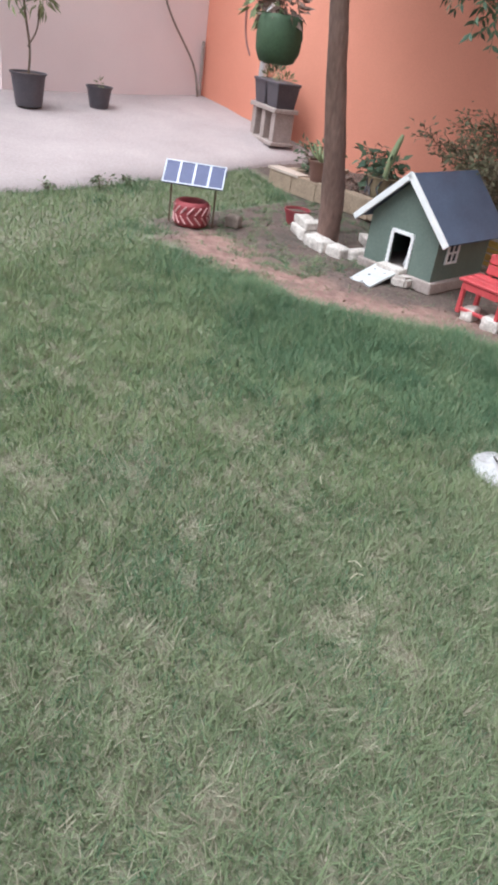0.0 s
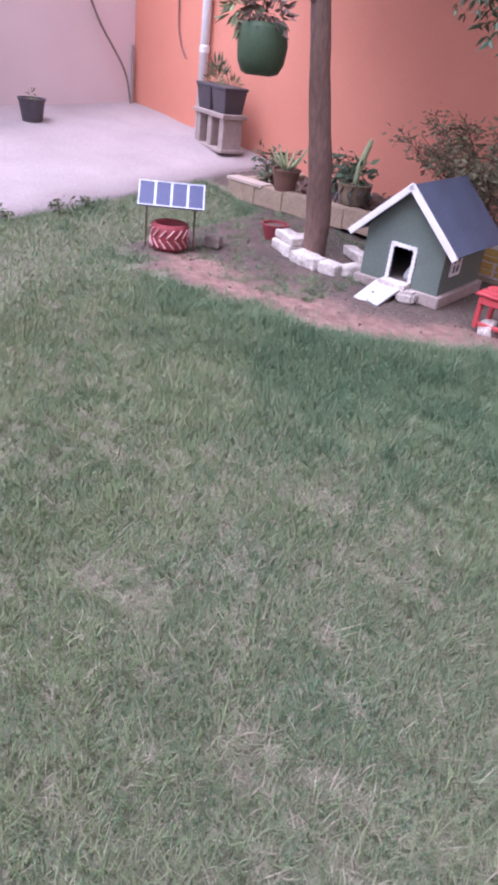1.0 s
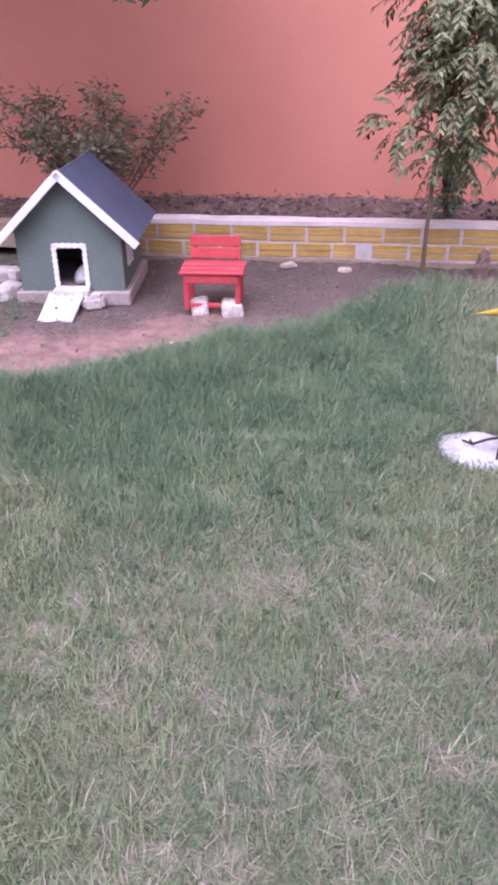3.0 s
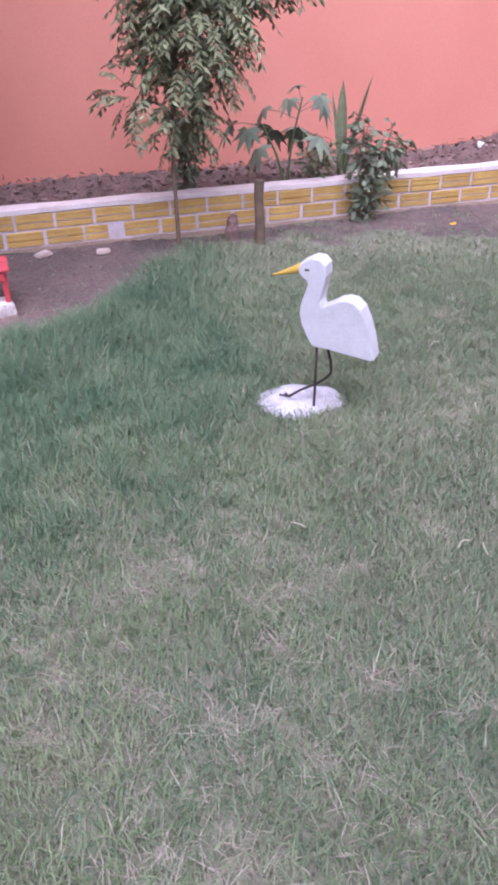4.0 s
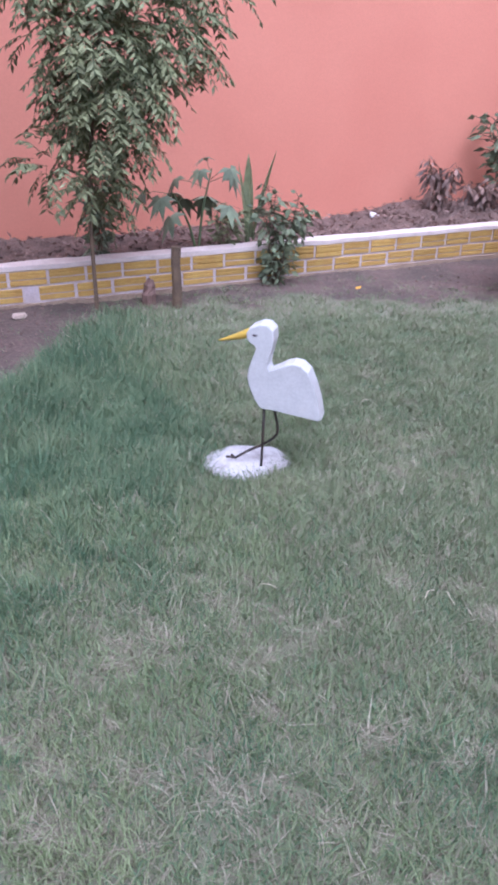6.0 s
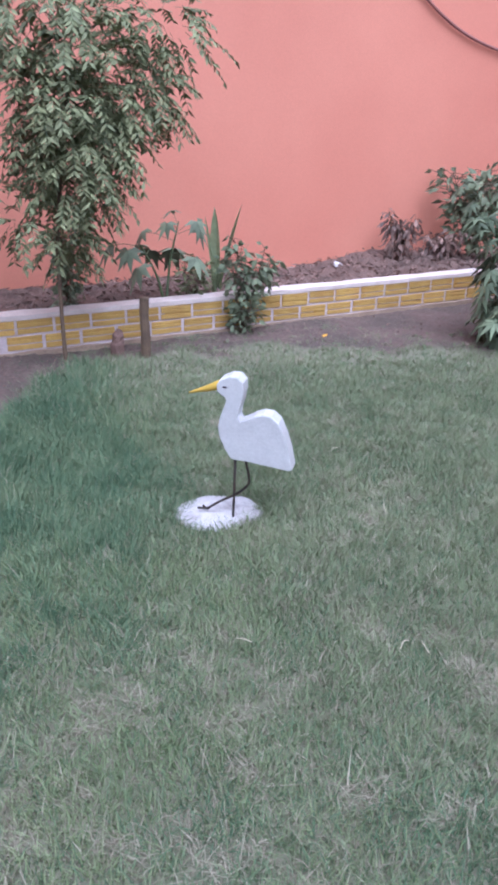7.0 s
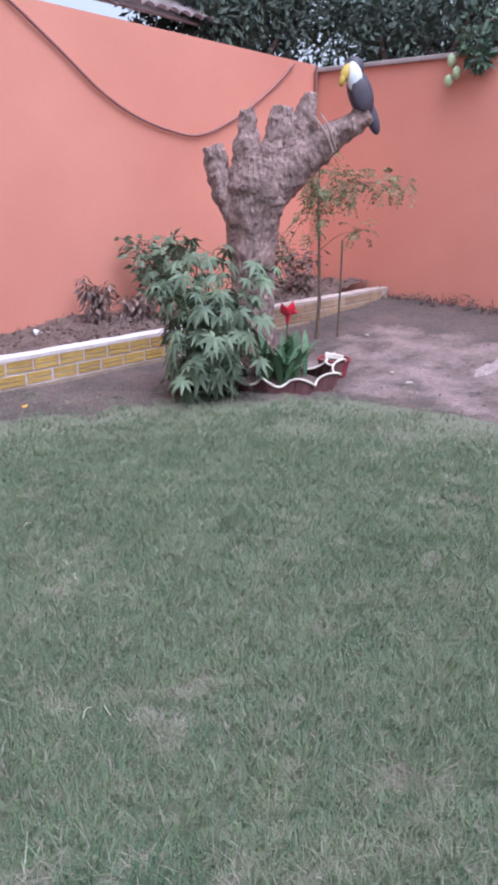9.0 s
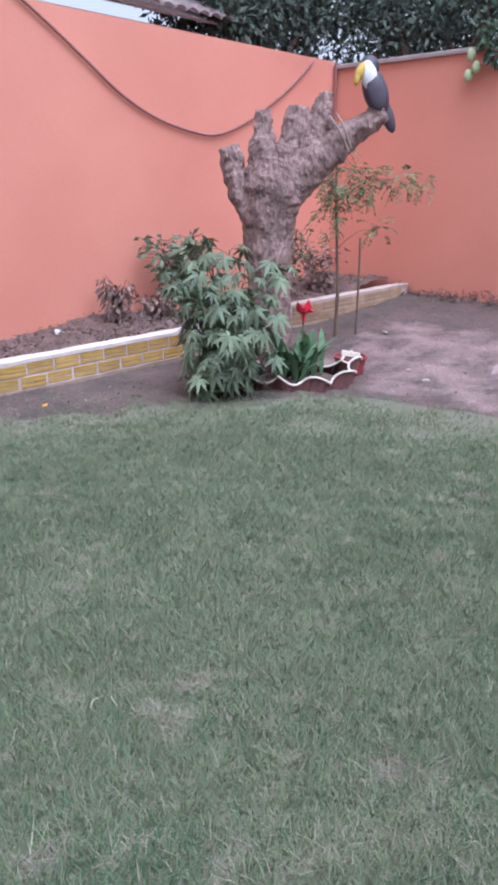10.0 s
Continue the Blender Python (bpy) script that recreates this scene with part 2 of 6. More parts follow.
def slab(bm, outline, depth, axis="y"):
    """A plate: an outline in x and z, extruded along y (or in x and y, along z)."""
    def place(u, v, w):
        return (u, w, v) if axis == "y" else (u, v, w)
    a = [bm.verts.new(place(u, v, -depth / 2)) for u, v in outline]
    b = [bm.verts.new(place(u, v, depth / 2)) for u, v in outline]
    bm.faces.new(a)
    bm.faces.new(b[::-1])
    n = len(outline)
    for i in range(n):
        bm.faces.new((a[i], b[i], b[(i + 1) % n], a[(i + 1) % n]))
    return bm


def raw_mesh(name, verts, faces, mat, kind_smooth=False):
    """A mesh from arrays; faces is an (n, 3) or (n, 4) array."""
    verts, faces = np.asarray(verts, float), np.asarray(faces, int)
    me = bpy.data.meshes.new(name)
    me.vertices.add(len(verts))
    me.vertices.foreach_set("co", verts.ravel())
    me.loops.add(faces.size)
    me.loops.foreach_set("vertex_index", faces.ravel())
    me.polygons.add(len(faces))
    k = faces.shape[1]
    me.polygons.foreach_set("loop_start", np.arange(0, faces.size, k))
    me.polygons.foreach_set("loop_total", np.full(len(faces), k))
    me.update(calc_edges=True)
    me.materials.append(mat)
    return me


def leaf_mesh(name, base, way, side, length, width, mat, fold=0.25, droop=0.0):
    """Many folded leaves: arrays of base points, directions and sideways axes."""
    base, way, side = (np.asarray(a, float) for a in (base, way, side))
    n = len(base)
    length, width = np.broadcast_to(length, n)[:, None], np.broadcast_to(width, n)[:, None]
    way = way / np.linalg.norm(way, axis=1, keepdims=True)
    side = side - way * (side * way).sum(1, keepdims=True)
    side /= np.maximum(np.linalg.norm(side, axis=1, keepdims=True), 1e-6)
    up = np.cross(side, way)
    mid = base + way * length * 0.42
    tip = base + way * length - np.array([0, 0, 1.0]) * droop * length
    left, right = mid + side * width / 2 + up * width * fold, mid - side * width / 2 + up * width * fold
    v = np.stack([base, left, tip, right, mid], 1).reshape(-1, 3)
    i = np.arange(n)[:, None] * 5
    f = np.concatenate([i + np.array([0, 4, 1]), i + np.array([1, 4, 2]), i + np.array([0, 3, 4]), i + np.array([3, 2, 4])])
    return raw_mesh(name, v, f, mat)


def leaf_part(name, parent, mat, base, way, side, length, width, fold=0.25, droop=0.0, label=""):
    ob = new(name, leaf_mesh(name, base, way, side, length, width, mat, fold, droop))
    ob.parent = parent
    if label:
        tagged(ob, label)
    return ob


def unit(n, rng, down=0.0):
    v = rng.normal(size=(n, 3))
    v[:, 2] -= down
    return v / np.linalg.norm(v, axis=1, keepdims=True)


# ---- the lie of the land ----
WALL_Y, WEST_X, EAST_X, WALL_TOP, BED_Y = 4.05, -8.3, 8.15, 3.35, 2.81
EDGE_X = [-6.0, -4.4, -4.1, -3.6, -2.67, -2.05, -1.6, -1.16, -0.6, -0.25, 0.1, 0.6, 1.5, 2.3, 3.1, 3.7, 4.0, 4.2, 4.3]
EDGE_Y = [3.1, 2.7, 0.75, 0.45, 0.45, 0.58, 0.88, 1.28, 1.62, 2.2, 2.5, 2.5, 2.25, 1.7, 1.35, 0.8, 0.45, -0.4, -6.0]
PATIO_X, PATIO_Y = [-5.3, -5.0, -5.12, -5.28, -5.42, -5.55], [-6.5, 0.1, 0.9, 1.7, 2.4, 3.2]


def land(x, y):
    x, y = np.asarray(x, float), np.asarray(y, float)
    z = 0.10 * np.maximum(-x - 4.9, 0) + 0.035 * np.clip(-x - 4.9, 0, 1) * np.maximum(y - 1, 0) + 0.085 * np.maximum(x - 5.0, 0)
    return z + 0.012 * np.sin(2.1 * x + 0.7) * np.sin(1.7 * y) + 0.008 * np.sin(5.3 * x + 1.2 * y)


def lawn_edge(x, y):
    """How far inside the lawn a place lies, in metres; negative on bare earth and the patio."""
    x, y = np.asarray(x, float), np.asarray(y, float)
    d = np.interp(x, EDGE_X, EDGE_Y) - y
    d = np.minimum(d, 4.25 - 0.1 * y - x)
    d = d + 0.10 * np.sin(6.1 * x + 2 * np.sin(3.3 * y)) * np.sin(4.7 * y + 1.0) + 0.04 * np.sin(17 * x + 3 * y) + np.clip((x - 0.3) * 2, 0, 1) * (0.10 * np.sin(3.7 * x + 1.0) * np.sin(2.9 * y + 2.1 * x) + 0.07 * np.sin(9.1 * x - 5 * y))
    return np.minimum(d, x - np.interp(y, PATIO_Y, PATIO_X) + 0.16)


# ground sheet
def ground_material():
    """Dark crumbly earth, with red soil along the lawn, pale dust towards the corner and thatch under the grass."""
    m = material("earth", (0.135, 0.092, 0.080), (0.085, 0.066, 0.056), 0.95, 2.6, 40.0, 0.35, 0.7, bump_dist=0.02, spread=0.16)
    N, L = m.node_tree.nodes, m.node_tree.links
    bsdf = N["Principled BSDF"]
    last = bsdf.inputs["Base Color"].links[0].from_socket
    geo = N.new("ShaderNodeNewGeometry")
    for name, tone, other, scale, gain, low, high in (("dust", (0.345, 0.25, 0.232), (0.215, 0.15, 0.136), 2.4, 0.50, 0.88, 1.14), ("red_soil", (0.205, 0.112, 0.098), (0.30, 0.185, 0.155), 2.5, 0.70, 0.72, 1.18), ("turf", (0.195, 0.185, 0.13), (0.145, 0.15, 0.10), 7.0, 1.0, 0.72, 1.18)):
        at = N.new("ShaderNodeAttribute")
        at.attribute_name = name
        n = N.new("ShaderNodeTexNoise")
        n.inputs["Scale"].default_value, n.inputs["Detail"].default_value, n.inputs["Roughness"].default_value = scale, 8, 0.65
        L.new(geo.outputs["Position"], n.inputs["Vector"])
        s = N.new("ShaderNodeMath")
        s.operation = "MULTIPLY_ADD"
        s.inputs[1].default_value = gain
        L.new(at.outputs["Fac"], s.inputs[0])
        L.new(n.outputs["Fac"], s.inputs[2])
        r = N.new("ShaderNodeMapRange")
        r.inputs["From Min"].default_value, r.inputs["From Max"].default_value = low, high
        L.new(s.outputs[0], r.inputs["Value"])
        grain = N.new("ShaderNodeTexNoise")
        grain.inputs["Scale"].default_value, grain.inputs["Detail"].default_value = 12 if name == "red_soil" else 45, 8
        L.new(geo.outputs["Position"], grain.inputs["Vector"])
        tones = N.new("ShaderNodeMix")
        tones.data_type = "RGBA"
        tones.inputs["A"].default_value, tones.inputs["B"].default_value = (*tone, 1), (*other, 1)
        spread = N.new("ShaderNodeMapRange")
        spread.inputs["From Min"].default_value, spread.inputs["From Max"].default_value = 0.35, 0.65
        L.new(grain.outputs["Fac"], spread.inputs["Value"])
        L.new(spread.outputs["Result"], tones.inputs["Factor"])
        mix = N.new("ShaderNodeMix")
        mix.data_type = "RGBA"
        L.new(r.outputs["Result"], mix.inputs["Factor"])
        L.new(last, mix.inputs["A"])
        L.new(tones.outputs["Result"], mix.inputs["B"])
        last = mix.outputs["Result"]
    L.new(last, bsdf.inputs["Base Color"])
    return m


def build_ground():
    xs = np.concatenate([[-40, -20, -12], np.arange(-8.6, 8.7, 0.045), [12, 20, 40]])
    ys = np.concatenate([[-40, -20, -9], np.arange(-6.6, 4.5, 0.045), [8, 20, 40]])
    X, Y = np.meshgrid(xs, ys)
    Z = land(np.clip(X, -8.5, 8.5), Y)
    bare = lawn_edge(X, Y) < 0
    rng = np.random.default_rng(3)
    Z = Z + np.where(bare, rng.normal(0, 0.005, Z.shape), 0) - np.where(X < np.interp(Y, PATIO_Y, PATIO_X) - 0.12, 0.06, 0)
    v = np.stack([X, Y, Z], -1).reshape(-1, 3)
    nx = len(xs)
    i = (np.arange(len(ys) - 1)[:, None] * nx + np.arange(nx - 1)).ravel()
    f = np.stack([i, i + 1, i + nx + 1, i + nx], 1)
    d = lawn_edge(v[:, 0], v[:, 1])
    x, y = v[:, 0], v[:, 1]
    red = np.exp(-((d + 0.34) / 0.36) ** 2) * np.clip((x + 4.2) * 1.5, 0, 1) * np.clip((-0.7 - x) * 1.3, 0, 1)
    dusty = np.clip((x - 3.5) * 1.0, 0, 1) * np.clip((7.4 - x) * 1.2, 0, 1) * np.clip((2.5 - y) * 1.2, 0, 1)
    me = raw_mesh("ground", v, f, ground_material())
    for name, values in (("turf", np.clip(0.5 + d * 2.5, 0, 1)), ("red_soil", red), ("dust", dusty)):
        me.attributes.new(name, "FLOAT", "POINT").data.foreach_set("value", values.astype(np.float32))
    me.polygons.foreach_set("use_smooth", [True] * len(me.polygons))
    ob = new("ground", me)
    tagged(ob, "reddish brown bare earth under the lawn and beds", "ground", kind="structure")


build_ground()


# patio: a sloping concrete sheet
def build_patio():
    bm = bmesh.new()
    ys = np.append(np.arange(-6.5, 4.04, 0.06), WALL_Y)
    cols = 8
    rows_ = []
    for y in ys:
        x1 = float(np.interp(y, PATIO_Y, PATIO_X)) + 0.012 * math.sin(5 * y)
        row = []
        for k in range(cols + 1):
            x = WEST_X + (x1 - WEST_X) * k / cols
            row.append(bm.verts.new((x, min(y, WALL_Y), float(land(x, y)) + 0.035)))
        row.append(bm.verts.new((x1 + 0.015, min(y, WALL_Y), float(land(x1, y)) - 0.05)))
        rows_.append(row)
    for a, b in zip(rows_, rows_[1:]):
        for k in range(cols + 1):
            bm.faces.new((a[k], a[k + 1], b[k + 1], b[k]))
    ob = part("patio", bm, M_CONCRETE, smooth=True)
    tagged(ob, "pale worn concrete patio sloping to the lawn", "patio", kind="structure")


build_patio()

# walls
def wall(name, size, at, mat, label):
    ob = part(name, box(size, (0, 0, size[2] / 2)), mat)
    ob.location = at
    return tagged(ob, label, "wall", kind="structure")


wall("wall_north", (EAST_X - WEST_X, 0.2, WALL_TOP + 0.3), ((EAST_X + WEST_X) / 2, WALL_Y + 0.1, -0.3), M_ORANGE, "tall orange painted plaster garden wall")
wall("wall_east", (0.2, 11.0, WALL_TOP + 0.2), (EAST_X + 0.1, -1.25, -0.3), M_ORANGE, "orange painted plaster wall closing the garden")
def build_west():
    """The white wall, with the doorway through it and a slate-coloured door standing ajar outwards."""
    bm = bmesh.new()
    for y0, y1, z0, z1 in ((1.10, 4.25, -0.3, WALL_TOP), (-6.75, 0.14, -0.3, WALL_TOP), (0.14, 1.10, 2.46, WALL_TOP)):
        cuboid(bm, (0.2, y1 - y0, z1 - z0), (0, (y0 + y1) / 2, (z0 + z1) / 2))
    ob = part("wall_west", bm, M_WHITEWALL)
    ob.location = (WEST_X - 0.1, 0, 0)
    tagged(ob, "white painted wall with a doorway behind the patio", "wall", kind="structure")
    d = thing("door_1", (WEST_X - 0.13, 1.085, 0.40), 0, "dark slate painted metal door standing ajar", "door", kind="structure")
    for y in (-0.93, 0.0):
        part("door_jamb", box((0.12, 0.03, 2.06), (0, y, 1.03), bevel=0.004), M_CAP, d)
    part("threshold", box((1.3, 0.94, 0.12), (-0.5, -0.465, -0.07)), M_CONCRETE, d)
    leaf = part("door_leaf", box((0.04, 0.86, 2.02), (0, -0.43, 1.02), bevel=0.004), M_SLATE, d)
    leaf.matrix_local = pose(-0.03, -0.03, 0, 0, 0, -32)
    for z in (0.5, 1.45):
        part("door_panel", box((0.012, 0.62, 0.75), (0.024, -0.43, z), bevel=0.004), M_SLATE, leaf)
    part("door_handle", tube(bmesh.new(), [(0.02, -0.78, 1.0), (0.07, -0.78, 1.0), (0.07, -0.68, 1.0)], 0.009, 8), M_METAL, leaf)


build_west()
wall("wall_south", (EAST_X - WEST_X + 0.4, 0.2, 2.6), ((EAST_X + WEST_X) / 2, -6.85, -0.3), M_WHITEWALL, "plain pale wall closing the garden")
trim = part("trim_east", box((0.3, 11.0, 0.06), (0, 0, 0), bevel=0.01), M_GREYBASE)
trim.location = (EAST_X + 0.1, -1.25, WALL_TOP - 0.07)
tagged(trim, "grey coping along the orange wall top", "coping", kind="structure")

# ---- planter: soil bed, mortar core, bricks and white cap ----
def build_bed_soil():
    xs, ys = np.arange(-5.1, EAST_X - 0.02, 0.06), np.linspace(BED_Y + 0.12, WALL_Y - 0.002, 20)
    X, Y = np.meshgrid(xs, ys)
    rng = np.random.default_rng(8)
    k = np.clip((X + 5.0) / 3.0, 0, 1)
    Z = 0.13 + 0.11 * np.exp(-((X - 3.9) / 0.75) ** 2) * np.clip((Y - 3.0) * 1.6, 0, 1) + 0.09 * k + 0.09 * np.maximum(X - 5.2, 0) + 0.03 * np.sin(3 * X) * np.sin(4 * Y) + rng.normal(0, 0.012, X.shape)
    nx = len(xs)
    i = (np.arange(len(ys) - 1)[:, None] * nx + np.arange(nx - 1)).ravel()
    me = raw_mesh("bed_soil", np.stack([X, Y, Z], -1).reshape(-1, 3), np.stack([i, i + 1, i + nx + 1, i + nx], 1), M_SOIL)
    me.polygons.foreach_set("use_smooth", [True] * len(me.polygons))
    tagged(new("soil_bed", me), "dark crumbly soil filling the raised bed", "soil", kind="structure")
    # fallen leaves on the soil
    n = 4200
    bx = rng.uniform(-4.9, 8.0, n)
    by = BED_Y + 0.16 + (WALL_Y - BED_Y - 0.2) * rng.random(n)
    kk = np.clip((bx + 5.0) / 3.0, 0, 1)
    bz = 0.14 + 0.11 * np.exp(-((bx - 3.9) / 0.75) ** 2) * np.clip((by - 3.0) * 1.6, 0, 1) + 0.09 * kk + 0.09 * np.maximum(bx - 5.2, 0) + 0.03 * np.sin(3 * bx) * np.sin(4 * by) + rng.uniform(0.0, 0.03, n)
    way = unit(n, rng)
    way[:, 2] *= 0.35
    me = leaf_mesh("fallen_leaves", np.stack([bx, by, bz], 1), way, unit(n, rng), rng.uniform(0.03, 0.08, n), rng.uniform(0.01, 0.03, n), L_BROWN, 0.3)
    tagged(new("fallen_leaves", me), "dry brown fallen leaves scattered over the bed", "leaves", kind="stuff")


build_bed_soil()


def brick_mesh(length, height, depth=0.13, mat=M_YELLOW):
    """A hollow-clay brick with a deep and a shallow groove along its face."""
    h, d, g = height / 2, depth, 0.010
    prof = [(0.002, -h), (0, -h * 0.92), (0, -h * 0.30), (g, -h * 0.24), (g, -h * 0.10), (0, -h * 0.04), (0, h * 0.42), (g * 0.4, h * 0.46), (g * 0.4, h * 0.54), (0, h * 0.58), (0, h * 0.92), (0.002, h), (d, h), (d, -h)]
    bm = bmesh.new()
    a = [bm.verts.new((-length / 2, y, z)) for y, z in prof]
    b = [bm.verts.new((length / 2, y, z)) for y, z in prof]
    bm.faces.new(a)
    bm.faces.new(b[::-1])
    for i in range(len(prof)):
        j = (i + 1) % len(prof)
        bm.faces.new((a[i], b[i], b[j], a[j]))
    bmesh.ops.recalc_face_normals(bm, faces=bm.faces)
    me = bpy.data.meshes.new("brick")
    bm.to_mesh(me)
    bm.free()
    me.materials.append(mat)
    return me


PITCH = 0.272
brick_long, brick_low, half_brick = brick_mesh(PITCH - 0.022, 0.098), brick_mesh(PITCH - 0.026, 0.096), brick_mesh(0.160, 0.096)
worn_brick = brick_mesh(PITCH - 0.020, 0.098, mat=M_WORN)


def build_planter(at, rx, rz, x0, x1, seed, label, worn=False):
    planter = new("planter_wall")
    planter.matrix_world = pose(*at, 0, rx, rz)
    tagged(planter, label, "planter wall", kind="structure")
    n = int((x1 - x0) / 0.18)
    part("mortar", box((x1 - x0 - 0.02, 0.137, 0.40), ((x1 + x0) / 2, 0.0685, 0.055)), M_TANCAP if worn else M_MORTAR, planter)
    bm = bmesh.new()
    for i in range(n):
        cuboid(bm, ((x1 - x0) / n, 0.10, 0.12), (x0 + (x1 - x0) * (i + 0.5) / n, 0.022, -0.036))
    bmesh.ops.remove_doubles(bm, verts=bm.verts, dist=0.001)
    part("footing", rough_up(bm, 0.012, 7), M_TANBLOCK, planter, "rough tan footing")
    bm = bmesh.new()
    for i in range(n):
        cuboid(bm, ((x1 - x0) / n, 0.165, 0.032), (x0 + (x1 - x0) * (i + 0.5) / n, 0.072, 0.271))
    bmesh.ops.remove_doubles(bm, verts=bm.verts, dist=0.001)
    part("cap", rough_up(bm, 0.008, 5), M_TANCAP if worn else M_CAP, planter, "uneven mortar cap")
    rng_b = random.Random(seed)
    for course, (z, start) in enumerate(((-0.032, -0.46), (0.086, -0.37), (0.200, -0.56))):
        for k in range(int((x0 - start) / PITCH) - 1, 60):
            x = start + (k + 0.5) * PITCH
            if x + PITCH / 2 > x1 or x - PITCH / 2 < x0:
                continue
            short = course == 1 and k == -1
            ob = new("brick", worn_brick if worn else half_brick if short else (brick_long if course == 2 else brick_low))
            ob.parent = planter
            ob.location = (x - (0.05 if short else 0), rng_b.uniform(-0.011, -0.006), z + rng_b.uniform(-0.002, 0.002))
            ob.rotation_euler = (0, rng_b.uniform(-0.012, 0.012), rng_b.uniform(-0.01, 0.01))


build_planter((0, BED_Y, 0), 0, 0, -2.4, 5.5, 4, "low raised-bed wall of yellow painted bricks with white joints")
build_planter((5.52, BED_Y + 0.02, 0.06), -1.6, -5, 0.0, 2.58, 6, "raised-bed wall of faded tan bricks climbing to the corner", True)

old_planter = thing("old_planter_wall", (0, BED_Y, 0), 0, "unpainted tan block edge of the raised bed", "planter wall", kind="structure")
for i in range(7):
    bm = rough_up(box((0.379, 0.15, 0.19), bevel=0.007, segs=2), 0.006, 8, i)
    ob = part("block", bm, M_TANBLOCK, old_planter)
    ob.location = (-4.9 + i * 0.382, 0.07, 0.085 + 0.012 * i)
part("cap", rough_up(box((0.5, 0.17, 0.025), (-4.86, 0.07, 0.193)), 0.005, 7), M_TANCAP, old_planter, "worn pale cap end")
part("return_block", rough_up(box((0.15, 1.0, 0.16), (-5.05, 0.62, 0.1), bevel=0.01), 0.006, 7), M_TANBLOCK, old_planter)

# ---- lawn ----
def grass_material(name, tones, scale, island):
    m = bpy.data.materials.new(name)
    m.use_nodes = True
    N, L = m.node_tree.nodes, m.node_tree.links
    bsdf = N["Principled BSDF"]
    bsdf.inputs["Roughness"].default_value = 0.65
    bsdf.inputs["Specular IOR Level"].default_value = 0.25
    geo = N.new("ShaderNodeNewGeometry")
    broad = N.new("ShaderNodeTexNoise")
    broad.inputs["Scale"].default_value, broad.inputs["Detail"].default_value, broad.inputs["Roughness"].default_value = scale, 6, 0.6
    L.new(geo.outputs["Position"], broad.inputs["Vector"])
    add = N.new("ShaderNodeMath")
    add.operation = "MULTIPLY_ADD"
    add.inputs[1].default_value = island
    L.new(geo.outputs["Random Per Island"], add.inputs[0])
    L.new(broad.outputs["Fac"], add.inputs[2])
    ramp = N.new("ShaderNodeValToRGB")
    r = ramp.color_ramp
    for k, (at, tone) in enumerate(tones):
        e = r.elements[k] if k < 2 else r.elements.new(at)
        e.position, e.color = at, (*tone, 1)
    L.new(add.outputs[0], ramp.inputs["Fac"])
    L.new(ramp.outputs["Color"], bsdf.inputs["Base Color"])
    return m


def waves(x, y, seed, low, high, count=14):
    """A smooth uneven field, about -1 to 1, of waves between two lengths."""
    rng = np.random.default_rng(seed)
    out = np.zeros_like(x)
    for _ in range(count):
        k, a, ph = 2 * np.pi / rng.uniform(low, high), rng.uniform(0, 2 * np.pi), rng.uniform(0, 2 * np.pi)
        out += np.sin(k * (x * np.cos(a) + y * np.sin(a)) + ph)
    return out / math.sqrt(count)


LUSH_X, LUSH_D = [-3.4, -2.6, -1.9, -1.2, -0.5, 0.1, 0.5], [0.6, 0.8, 1.15, 2.0, 2.3, 1.9, 1.0]


